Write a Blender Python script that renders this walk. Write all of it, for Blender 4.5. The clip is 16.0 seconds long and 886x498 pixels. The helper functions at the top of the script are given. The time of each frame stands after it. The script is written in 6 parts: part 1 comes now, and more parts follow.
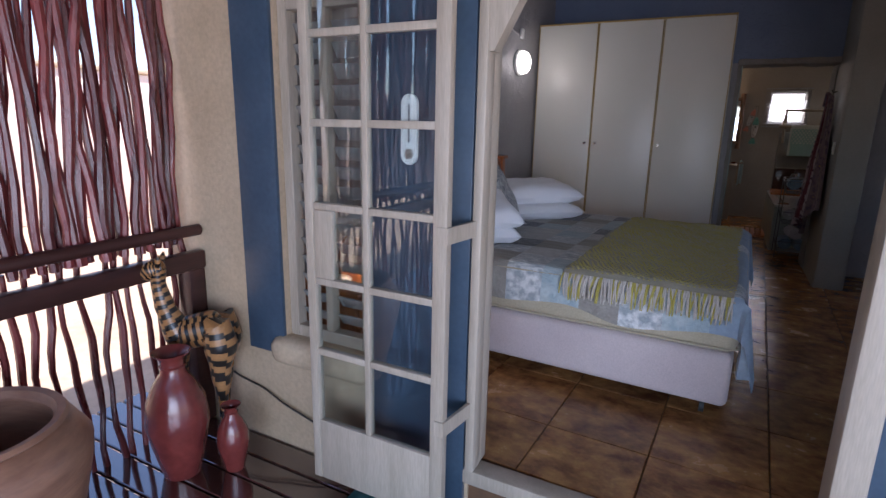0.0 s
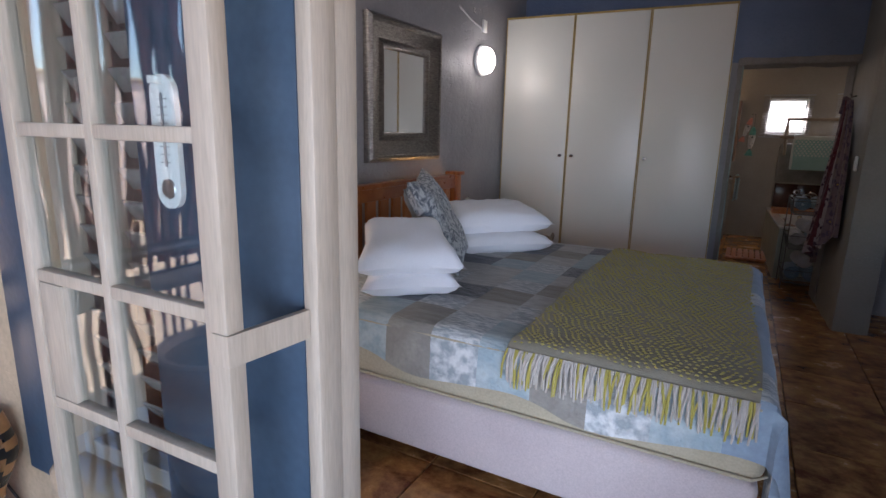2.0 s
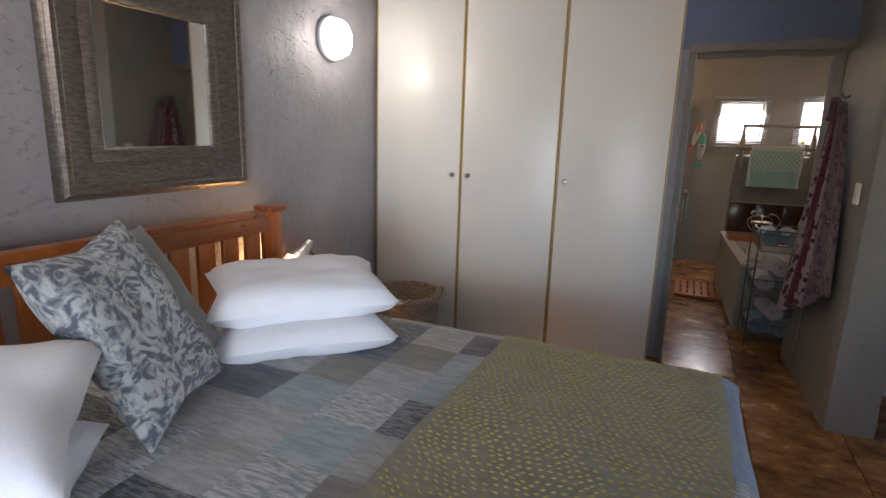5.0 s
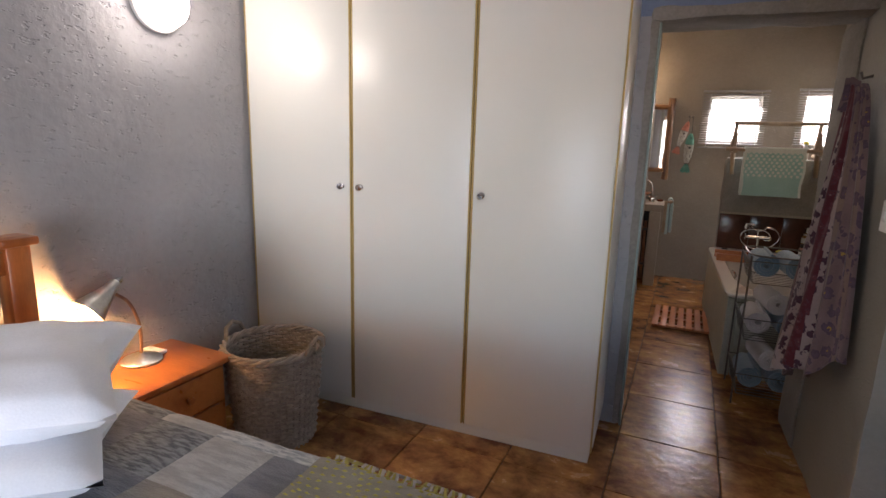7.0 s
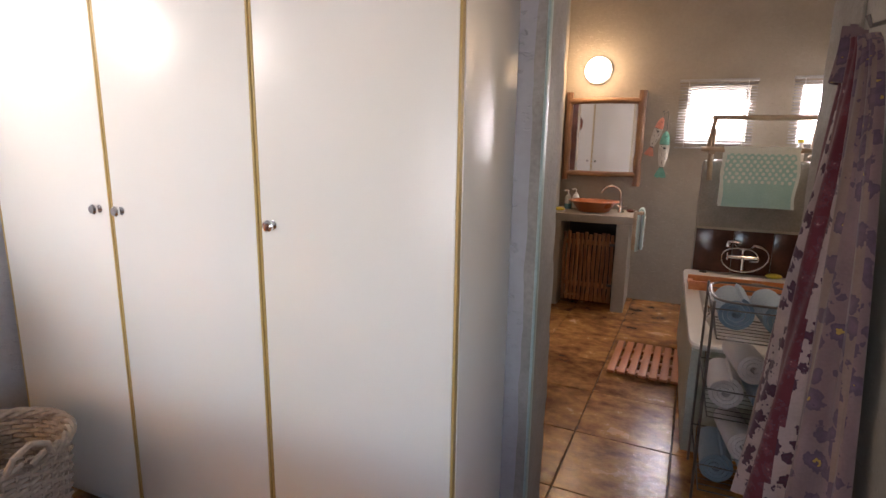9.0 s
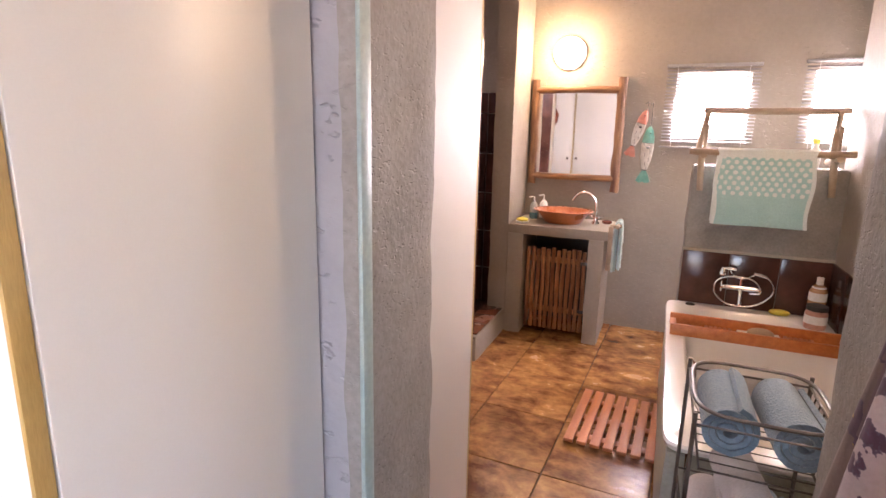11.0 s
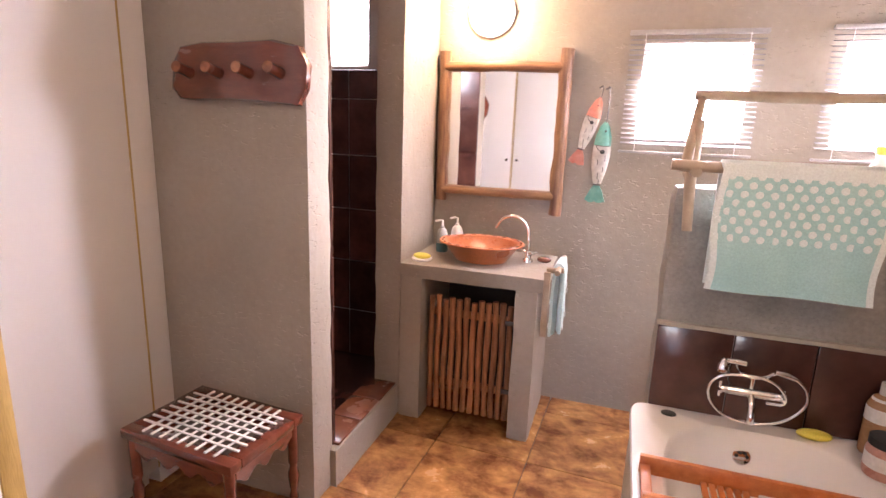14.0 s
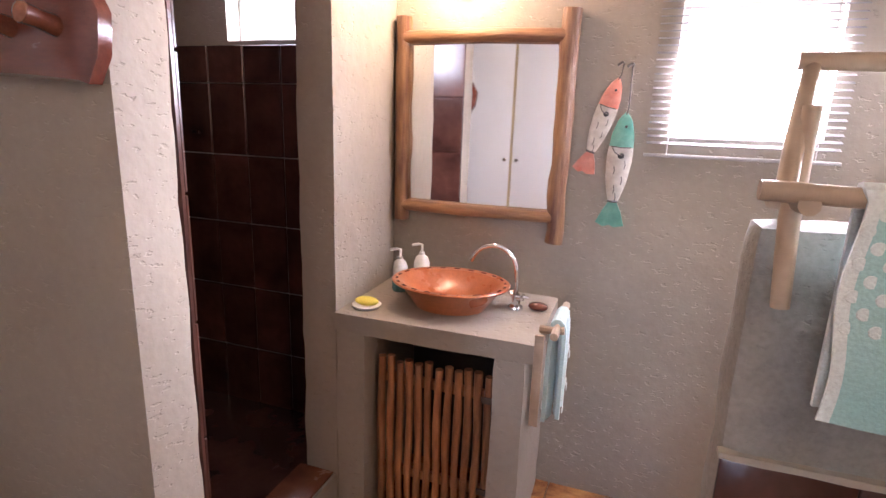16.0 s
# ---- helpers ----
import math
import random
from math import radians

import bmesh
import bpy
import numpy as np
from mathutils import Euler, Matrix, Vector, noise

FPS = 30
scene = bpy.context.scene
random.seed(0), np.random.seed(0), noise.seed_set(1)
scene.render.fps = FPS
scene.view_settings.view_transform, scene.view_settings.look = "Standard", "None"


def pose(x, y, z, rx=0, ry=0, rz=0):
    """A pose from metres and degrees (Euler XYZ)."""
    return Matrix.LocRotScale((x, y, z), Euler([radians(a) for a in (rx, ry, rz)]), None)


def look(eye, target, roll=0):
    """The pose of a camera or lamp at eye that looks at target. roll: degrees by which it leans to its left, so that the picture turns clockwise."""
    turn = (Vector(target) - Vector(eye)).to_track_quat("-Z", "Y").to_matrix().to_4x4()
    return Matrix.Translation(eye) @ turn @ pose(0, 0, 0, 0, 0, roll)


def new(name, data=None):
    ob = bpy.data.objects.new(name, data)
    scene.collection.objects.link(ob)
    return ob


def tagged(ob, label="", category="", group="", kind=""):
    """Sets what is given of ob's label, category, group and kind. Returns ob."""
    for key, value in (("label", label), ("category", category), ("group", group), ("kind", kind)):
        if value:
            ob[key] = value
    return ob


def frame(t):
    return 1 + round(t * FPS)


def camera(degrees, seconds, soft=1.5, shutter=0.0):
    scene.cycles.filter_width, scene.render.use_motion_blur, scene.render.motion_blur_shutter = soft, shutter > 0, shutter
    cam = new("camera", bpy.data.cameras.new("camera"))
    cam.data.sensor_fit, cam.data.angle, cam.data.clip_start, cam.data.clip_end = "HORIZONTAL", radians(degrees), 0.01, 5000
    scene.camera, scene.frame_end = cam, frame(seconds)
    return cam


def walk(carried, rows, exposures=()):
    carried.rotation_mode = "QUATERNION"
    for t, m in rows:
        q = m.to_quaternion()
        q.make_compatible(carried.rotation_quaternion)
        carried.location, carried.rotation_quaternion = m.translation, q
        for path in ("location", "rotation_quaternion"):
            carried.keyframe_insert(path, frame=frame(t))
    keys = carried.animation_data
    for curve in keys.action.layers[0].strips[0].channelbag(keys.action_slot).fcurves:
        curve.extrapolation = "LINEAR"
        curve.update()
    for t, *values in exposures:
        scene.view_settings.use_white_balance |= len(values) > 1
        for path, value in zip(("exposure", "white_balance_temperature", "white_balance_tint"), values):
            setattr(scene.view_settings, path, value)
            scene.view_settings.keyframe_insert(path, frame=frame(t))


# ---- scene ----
from mathutils.bvhtree import BVHTree

cam = camera(79.3, 16.0)
PATH = [
    (0, (0.881, 0.216, 1.436), (-0.017, 1.943, 0.975), 1.2),
    (0.5, (0.878, 0.419, 1.448), (-0.015, 2.151, 0.997), 1.2),
    (1, (0.885, 0.697, 1.444), (0.0, 2.435, 0.998), 1.3),
    (1.5, (0.867, 0.941, 1.441), (-0.014, 2.684, 1.01), 1.3),
    (2, (0.786, 1.207, 1.441), (-0.086, 2.955, 1.012), 1.4),
    (2.5, (0.75, 1.47, 1.448), (-0.087, 3.236, 1.019), 1.7),
    (3, (0.726, 1.784, 1.45), (-0.057, 3.575, 1.027), 1.7),
    (3.5, (0.697, 2.05, 1.449), (-0.054, 3.855, 1.029), 1.7),
    (4, (0.661, 2.33, 1.483), (-0.044, 4.153, 1.061), 1.8),
    (5.25, (0.80, 2.98, 1.515), (0.074, 4.80, 1.095), 1.8),
    (6.5, (0.88, 3.62, 1.504), (0.172, 5.445, 1.092), 1.7),
    (7, (0.984, 3.903, 1.51), (0.252, 5.719, 1.099), 1.6),
    (7.5, (1.031, 4.174, 1.5), (0.295, 5.988, 1.089), 1.7),
    (8, (1.111, 4.467, 1.518), (0.371, 6.279, 1.11), 1.6),
    (8.5, (1.203, 4.735, 1.525), (0.459, 6.545, 1.12), 1.3),
    (9, (1.287, 5.006, 1.503), (0.532, 6.815, 1.105), 1.0),
    (11.5, (1.378, 6.222, 1.561), (0.646, 8.032, 1.122), 1.5),
    (12, (1.384, 6.492, 1.562), (0.685, 8.313, 1.118), 1.7),
    (12.5, (1.387, 6.722, 1.548), (0.707, 8.55, 1.106), 1.9),
    (13, (1.375, 6.986, 1.568), (0.722, 8.823, 1.123), 2.0),
    (13.5, (1.348, 7.176, 1.56), (0.728, 9.026, 1.118), 2.1),
    (14, (1.323, 7.42, 1.569), (0.724, 9.275, 1.122), 2.1),
    (14.5, (1.309, 7.6, 1.562), (0.703, 9.454, 1.119), 1.9),
    (15, (1.265, 7.839, 1.557), (0.653, 9.69, 1.111), 1.9),
    (15.5, (1.239, 8.049, 1.554), (0.631, 9.9, 1.101), 2.0),
    (16, (1.269, 8.277, 1.573), (0.633, 10.115, 1.106), 2.0),
]
EXPOSURES = [(0.0, 1.05, 5950, 22), (2.0, 1.55, 6050, 19), (2.5, 1.6, 6200, 18), (3.5, 2.18, 6000, 16), (4.0, 2.32, 6200, 16), (7.0, 2.78, 6500, 19), (8.0, 3.0, 6500, 20), (9.0, 3.4, 6550, 22),
             (11.5, 4.75, 6450, 32), (12.5, 4.85, 6450, 33), (14.5, 4.82, 6100, 31), (16.0, 4.42, 5800, 28)]
walk(cam, [(t, look(eye, target, roll)) for t, eye, target, roll in PATH], EXPOSURES)

# ---- light ----
world = bpy.data.worlds.new("sky")
scene.world = world
world.use_nodes = True
wn = world.node_tree.nodes
sky = wn.new("ShaderNodeTexSky")
sky.sky_type, sky.sun_disc = "NISHITA", False
sky.sun_elevation, sky.sun_rotation = radians(52.6), radians(22.6)
world.node_tree.links.new(sky.outputs[0], wn["Background"].inputs[0])
wn["Background"].inputs[1].default_value = 0.15


def lamp(name, kind, m, power, color=(1, 1, 1), size=0.1, size_y=None):
    data = bpy.data.lights.new(name, kind)
    data.energy, data.color = power, color
    if kind == "AREA":
        data.size = size
        if size_y:
            data.shape, data.size_y = "RECTANGLE", size_y
    elif kind == "SUN":
        data.angle = radians(size)
    else:
        data.shadow_soft_size = size
    ob = new(name, data)
    ob.matrix_world = m
    return ob


lamp("sun", "SUN", look((2.5, 6, 8.5), (0, 0, 0)), 5.0, (1, 0.95, 0.87), 0.6)
# daylight through the open side of the porch and the bathroom windows
lamp("porch_daylight", "AREA", look((2.5, -2.1, 0.95), (-0.3, 3.5, 0.75)), 76, (0.74, 0.86, 1.0), 3.4, 1.8)
lamp("bath_window_daylight", "AREA", look((1.62, 10.49, 1.77), (1.75, 9, 0.5)), 3.2, (1, 0.97, 0.95), 0.5, 0.5)
lamp("bath_window_daylight", "AREA", look((2.49, 10.49, 1.77), (0.6, 9, 1.4)), 4.0, (1, 0.97, 0.95), 0.5, 0.5)
lamp("shower_window_daylight", "AREA", look((-0.38, 10.49, 2.1), (-0.3, 9, 1.2)), 0.35, (0.9, 0.95, 1.0), 0.4, 0.4)
# assumed, unseen east window: added to light the wardrobe's side panel
lamp("unseen_window_daylight", "AREA", look((3.5, 4.1, 1.45), (0.8, 5.4, 1.2)), 0.75, (0.84, 0.87, 1.0), 1.3, 1.1)
# electric lamps
lamp("wall_lamp_glow", "POINT", pose(-0.97, 5.74, 2.05), 1.1, (1, 0.93, 0.84), 0.07)
lamp("wall_lamp_glow", "POINT", pose(-1.09, 3.5, 2.05), 1.1, (1, 0.93, 0.84), 0.07)
lamp("bath_lamp_glow", "POINT", pose(0.58, 10.18, 2.17), 0.95, (1, 0.68, 0.38), 0.08)
lamp("bath_lamp_glow", "POINT", pose(2.12, 7.9, 2.17), 1.05, (1, 0.70, 0.42), 0.08)

# ---- materials ----


def links(nt, *pairs):
    for a, b in pairs:
        nt.links.new(a, b)


def mat(name, c1, c2=None, scale=3.0, rough=0.6, metal=0.0, bump=0.15, grain=80.0, stretch=(1, 1, 1), pits=0.0, coat=0.0,
        spread=0.0, fine=0.12, depth=0.004, bands=0.0, sheen=0.0, contrast=1.0, rvar=0.15, swirl=0.0, rugged=0.5, pit_scale=52.0):
    """A surface of two colours blended in patches, with fine grain, relief and uneven gloss. stretch: the grain's direction.
    pits: trowel pits in plaster. spread: how far repeats differ. bands: wood rings or ribbing across x."""
    m = bpy.data.materials.new(name)
    m.use_nodes = True
    nt = m.node_tree
    n, p = nt.nodes, nt.nodes["Principled BSDF"]
    co, mp = n.new("ShaderNodeTexCoord"), n.new("ShaderNodeMapping")
    mp.inputs["Scale"].default_value = stretch
    links(nt, (co.outputs["Object"], mp.inputs["Vector"]))
    big, small = n.new("ShaderNodeTexNoise"), n.new("ShaderNodeTexNoise")
    info = n.new("ShaderNodeObjectInfo")
    for tex, s, d in ((big, scale, 6), (small, grain, 3)):
        tex.noise_dimensions = "4D"
        tex.inputs["Scale"].default_value, tex.inputs["Detail"].default_value = s, d
        links(nt, (mp.outputs[0], tex.inputs["Vector"]))
    big.inputs["Distortion"].default_value, big.inputs["Roughness"].default_value = swirl, rugged
    times = n.new("ShaderNodeMath")
    times.operation = "MULTIPLY"
    times.inputs[1].default_value = 37.0
    links(nt, (info.outputs["Random"], times.inputs[0]), (times.outputs[0], big.inputs["W"]))
    ramp = n.new("ShaderNodeMapRange")
    ramp.inputs["From Min"].default_value, ramp.inputs["From Max"].default_value = 0.5 - 0.2 / contrast, 0.5 + 0.2 / contrast
    value = big.outputs[0]
    if bands:
        wave = n.new("ShaderNodeTexWave")
        wave.inputs["Scale"].default_value, wave.inputs["Distortion"].default_value = bands, 5.0
        wave.inputs["Detail"].default_value = 3
        links(nt, (mp.outputs[0], wave.inputs["Vector"]))
        half = n.new("ShaderNodeMix")
        half.inputs[0].default_value = 0.45
        links(nt, (big.outputs[0], half.inputs[2]), (wave.outputs["Fac"], half.inputs[3]))
        value = half.outputs[0]
    mix = n.new("ShaderNodeMix")
    mix.data_type = "RGBA"
    mix.inputs[6].default_value, mix.inputs[7].default_value = (*c1, 1), (*(c2 or c1), 1)
    links(nt, (value, ramp.inputs[0]), (ramp.outputs[0], mix.inputs[0]))
    hsv = n.new("ShaderNodeHueSaturation")
    add = n.new("ShaderNodeMapRange")
    add.inputs["To Min"].default_value, add.inputs["To Max"].default_value = 1 - fine * 2, 1 + fine * 2
    links(nt, (small.outputs[0], add.inputs[0]))
    dev = n.new("ShaderNodeMapRange")
    dev.inputs["To Min"].default_value, dev.inputs["To Max"].default_value = 1 - spread, 1 + spread
    links(nt, (info.outputs["Random"], dev.inputs[0]))
    mul = n.new("ShaderNodeMath")
    mul.operation = "MULTIPLY"
    links(nt, (add.outputs[0], mul.inputs[0]), (dev.outputs[0], mul.inputs[1]), (mul.outputs[0], hsv.inputs["Value"]),
          (mix.outputs[2], hsv.inputs["Color"]), (hsv.outputs[0], p.inputs["Base Color"]))
    gloss = n.new("ShaderNodeMapRange")
    gloss.inputs["To Min"].default_value, gloss.inputs["To Max"].default_value = max(0.02, rough - rvar), min(1, rough + rvar)
    links(nt, (big.outputs[0], gloss.inputs[0]), (gloss.outputs[0], p.inputs["Roughness"]))
    p.inputs["Metallic"].default_value, p.inputs["Coat Weight"].default_value, p.inputs["Sheen Weight"].default_value = metal, coat, sheen
    p.inputs["Coat Roughness"].default_value = 0.12
    height = small.outputs[0]
    if pits:
        vor = n.new("ShaderNodeTexNoise")
        vor.inputs["Scale"].default_value, vor.inputs["Detail"].default_value = pit_scale, 2
        skew = n.new("ShaderNodeMapping")
        skew.inputs["Scale"].default_value, skew.inputs["Rotation"].default_value = (0.7, 0.7, 1.5), (0.3, 0.3, 0.3)
        links(nt, (mp.outputs[0], skew.inputs["Vector"]))
        warp = n.new("ShaderNodeTexNoise")
        warp.inputs["Scale"].default_value, warp.inputs["Detail"].default_value = 9.0, 4
        cut, both, tog = n.new("ShaderNodeMapRange"), n.new("ShaderNodeMath"), n.new("ShaderNodeMath")
        cut.inputs["From Min"].default_value, cut.inputs["From Max"].default_value = 0.31, 0.38
        cut.inputs["To Max"].default_value = pits
        both.operation, tog.operation = "MULTIPLY_ADD", "ADD"
        both.inputs[1].default_value = 0.9
        links(nt, (skew.outputs[0], vor.inputs["Vector"]), (mp.outputs[0], warp.inputs["Vector"]), (vor.outputs[0], cut.inputs[0]),
              (warp.outputs[0], both.inputs[0]), (cut.outputs[0], both.inputs[2]), (both.outputs[0], tog.inputs[0]))
        less = n.new("ShaderNodeMath")
        less.operation = "MULTIPLY"
        less.inputs[1].default_value = 0.3
        links(nt, (small.outputs[0], less.inputs[0]), (less.outputs[0], tog.inputs[1]))
        height = tog.outputs[0]
    elif bands:
        height = value
    bmp = n.new("ShaderNodeBump")
    bmp.inputs["Strength"].default_value, bmp.inputs["Distance"].default_value = bump, depth
    links(nt, (height, bmp.inputs["Height"]), (bmp.outputs[0], p.inputs["Normal"]))
    return m


def glass(name, tint=(0.9, 0.95, 0.95), rough=0.02):
    m = bpy.data.materials.new(name)
    m.use_nodes = True
    nt = m.node_tree
    n = nt.nodes
    n.remove(n["Principled BSDF"])
    clear, shiny, fres, mix = n.new("ShaderNodeBsdfTransparent"), n.new("ShaderNodeBsdfGlossy"), n.new("ShaderNodeLayerWeight"), n.new("ShaderNodeMixShader")
    power, scale = n.new("ShaderNodeMath"), n.new("ShaderNodeMath")
    power.operation, scale.operation = "POWER", "MULTIPLY_ADD"
    power.inputs[1].default_value, scale.inputs[1].default_value, scale.inputs[2].default_value = 4.0, 0.88, 0.12
    clear.inputs[0].default_value = (*tint, 1)
    shiny.inputs["Roughness"].default_value = rough
    fres.inputs[0].default_value = 0.5
    links(nt, (fres.outputs["Facing"], power.inputs[0]), (power.outputs[0], scale.inputs[0]), (scale.outputs[0], mix.inputs[0]), (clear.outputs[0], mix.inputs[1]), (shiny.outputs[0], mix.inputs[2]),
          (mix.outputs[0], n["Material Output"].inputs[0]))
    return m


def glow(name, color, strength):
    m = bpy.data.materials.new(name)
    m.use_nodes = True
    p = m.node_tree.nodes["Principled BSDF"]
    p.inputs["Base Color"].default_value = p.inputs["Emission Color"].default_value = (*color, 1)
    p.inputs["Emission Strength"].default_value = strength
    return m


PLASTER = mat("grey_lilac_plaster", (0.26, 0.255, 0.265), (0.34, 0.33, 0.335), 2.2, 0.5, bump=0.65, grain=30, pits=0.35, depth=0.018, fine=0.05, pit_scale=34.0)
BATH_PLASTER = mat("warm_grey_plaster", (0.292, 0.256, 0.208), (0.368, 0.326, 0.268), 2.0, 0.65, bump=0.45, grain=40, pits=0.6, depth=0.012, fine=0.045, pit_scale=44.0)
# darker copy of PLASTER: the shadow on the partition is put into the colour
PARTITION_SHADED = mat("shaded_grey_plaster", (0.20, 0.193, 0.17), (0.26, 0.25, 0.22), 2.2, 0.55, bump=0.4, grain=60, pits=0.5, depth=0.01, fine=0.05)
ROUGH_PLASTER = mat("rough_cement_plaster", (0.205, 0.19, 0.168), (0.29, 0.27, 0.24), 6.0, 0.75, bump=0.6, grain=75, pits=0.30, depth=0.012, fine=0.14, pit_scale=85.0)
CREAM_WALL = mat("cream_painted_wall", (0.46, 0.35, 0.23), (0.58, 0.455, 0.315), 3.0, 0.75, bump=0.35, grain=50, pits=0.4, depth=0.008)
BLUE_WALL = mat("blue_plaster", (0.13, 0.175, 0.285), (0.17, 0.22, 0.335), 3.0, 0.5, bump=0.5, grain=60, pits=0.9, depth=0.012, fine=0.05)
BLUE_TRIM = mat("blue_gloss_paint", (0.042, 0.072, 0.112), (0.062, 0.098, 0.145), 5.0, 0.4, bump=0.25, grain=40)
MINT = mat("mint_painted_corner", (0.24, 0.32, 0.30), (0.31, 0.39, 0.36), 8, 0.45)
CEILING = mat("pale_ceiling_board", (0.55, 0.54, 0.52), (0.6, 0.59, 0.57), 2.0, 0.8)
CREAM_WOOD = mat("cream_painted_wood", (0.40, 0.34, 0.265), (0.49, 0.425, 0.345), 4.0, 0.4, bump=0.2, grain=30, stretch=(6, 6, 0.6))
LAMINATE = mat("cream_laminate", (0.66, 0.65, 0.58), (0.70, 0.69, 0.63), 1.2, 0.33, bump=0.03, grain=300, fine=0.015, rvar=0.005)
BATH_LAMINATE = mat("white_laminate", (0.62, 0.60, 0.575), (0.67, 0.65, 0.625), 1.2, 0.6, bump=0.03, grain=300, fine=0.015, rvar=0.04)
EDGING = mat("ochre_edge_banding", (0.36, 0.24, 0.07), (0.48, 0.34, 0.12), 8, 0.45, stretch=(8, 8, 0.8))
TILE = mat("mottled_brown_floor_tile", (0.13, 0.044, 0.018), (0.47, 0.235, 0.078), 4.5, 0.25, bump=0.3, grain=15, stretch=(1, 1.35, 1), spread=0.16, fine=0.25, depth=0.012, contrast=1.55, rvar=0.10, swirl=0.3, rugged=0.68)
GROUT = mat("dark_floor_grout", (0.11, 0.058, 0.03), (0.17, 0.09, 0.045), 20, 0.85)
DECK = mat("polished_dark_deck_board", (0.035, 0.014, 0.012), (0.07, 0.026, 0.02), 4, 0.10, bump=0.05, grain=30, stretch=(0.5, 6, 6), spread=0.2, coat=1.0, rvar=0.05)
DECK.node_tree.nodes["Principled BSDF"].inputs["Coat IOR"].default_value = 2.2
DECK.node_tree.nodes["Principled BSDF"].inputs["Coat Roughness"].default_value = 0.06
POLE = mat("dark_varnished_pole", (0.085, 0.013, 0.014), (0.22, 0.045, 0.042), 9, 0.28, bump=0.4, grain=40, stretch=(3, 3, 0.6), spread=0.4)
DARK_WOOD = mat("dark_red_brown_timber", (0.035, 0.012, 0.011), (0.07, 0.025, 0.02), 5, 0.35, bump=0.25, grain=30, stretch=(4, 0.6, 4))
PINE = mat("orange_varnished_pine", (0.29, 0.078, 0.016), (0.44, 0.145, 0.034), 3.5, 0.32, bump=0.12, grain=40, stretch=(1, 7, 7), bands=0.9, spread=0.1, coat=0.3)
PINE_UP = mat("orange_varnished_pine_upright", (0.27, 0.068, 0.015), (0.40, 0.125, 0.03), 3.5, 0.32, bump=0.12, grain=40, stretch=(7, 7, 1), bands=0.9, spread=0.12, coat=0.3)
TEAK = mat("red_teak_slat", (0.40, 0.115, 0.03), (0.54, 0.19, 0.055), 5, 0.42, bump=0.15, grain=40, stretch=(7, 1, 7), spread=0.12)
ROUND_WOOD = mat("peeled_log_wood", (0.12, 0.05, 0.03), (0.33, 0.18, 0.085), 7, 0.42, contrast=1.25, bump=0.5, grain=30, stretch=(5, 5, 0.6), spread=0.1, depth=0.008)
ROUND_WOOD_ACROSS = mat("peeled_log_wood_across", (0.14, 0.06, 0.034), (0.36, 0.20, 0.095), 7, 0.42, contrast=1.25, bump=0.5, grain=30, stretch=(0.6, 5, 5), spread=0.1, depth=0.008)
PALE_LOG = mat("pale_peeled_branch", (0.29, 0.205, 0.135), (0.43, 0.33, 0.235), 7, 0.5, bump=0.3, grain=30, spread=0.1)
REED = mat("split_pole_lath", (0.22, 0.085, 0.04), (0.46, 0.22, 0.10), 10, 0.5, bump=0.3, grain=40, stretch=(4, 4, 0.7), spread=0.3)
MAHOGANY = mat("dark_red_carved_wood", (0.10, 0.024, 0.014), (0.18, 0.05, 0.028), 6, 0.22, bump=0.2, grain=40, stretch=(1, 4, 4), coat=0.8)
PEG_END = mat("polished_end_grain", (0.20, 0.07, 0.035), (0.34, 0.14, 0.07), 40, 0.2, bump=0.2, grain=90, coat=0.6)
CLAY = mat("glazed_red_pottery", (0.13, 0.026, 0.024), (0.24, 0.05, 0.04), 6, 0.22, bump=0.25, grain=25, fine=0.15, coat=0.4)
TERRACOTTA = mat("weathered_terracotta", (0.20, 0.095, 0.06), (0.38, 0.20, 0.125), 5, 0.45, bump=0.5, grain=20, stretch=(1, 1, 4), fine=0.12)
BASIN = mat("orange_fired_clay_basin", (0.40, 0.12, 0.045), (0.52, 0.18, 0.07), 8, 0.3, bump=0.1, coat=0.3)
CHROME = mat("chrome", (0.75, 0.75, 0.76), (0.8, 0.8, 0.8), 5, 0.07, 1.0, bump=0.01, rvar=0.03)
STEEL = mat("brushed_steel", (0.52, 0.50, 0.47), (0.62, 0.6, 0.57), 20, 0.35, 1.0, bump=0.05)
PEWTER = mat("embossed_pewter", (0.14, 0.12, 0.105), (0.28, 0.25, 0.22), 30, 0.34, 0.85, bump=0.5, grain=45, depth=0.008, stretch=(1, 1, 4))
IRON = mat("dark_wire", (0.10, 0.09, 0.085), (0.17, 0.155, 0.14), 20, 0.4, 0.8)
MIRROR = mat("mirror_glass", (0.86, 0.87, 0.87), None, 1, 0.03, 1.0, bump=0.0, fine=0.0, rvar=0.01)
GLASS = glass("window_glass")
FROST = glow("daylight_sky_pane", (1, 1, 1), 1.5)
ENAMEL = mat("white_bath_enamel", (0.80, 0.79, 0.77), (0.84, 0.83, 0.81), 2, 0.14, bump=0.01, fine=0.01, coat=0.5, rvar=0.04)
WHITE = mat("white_plastic", (0.78, 0.78, 0.76), (0.82, 0.82, 0.8), 5, 0.4, bump=0.03)
# white blinds in grey: their backlit shade is put into slats and rails
SLAT_GREY = mat("backlit_grey_slat", (0.22, 0.215, 0.22), (0.28, 0.275, 0.28), 5, 0.4)
RAIL_GREY = mat("backlit_grey_rail", (0.34, 0.33, 0.33), (0.40, 0.39, 0.385), 5, 0.4)
LOUVRE = mat("grey_louvre_blade", (0.20, 0.20, 0.19), (0.30, 0.29, 0.27), 6, 0.3)
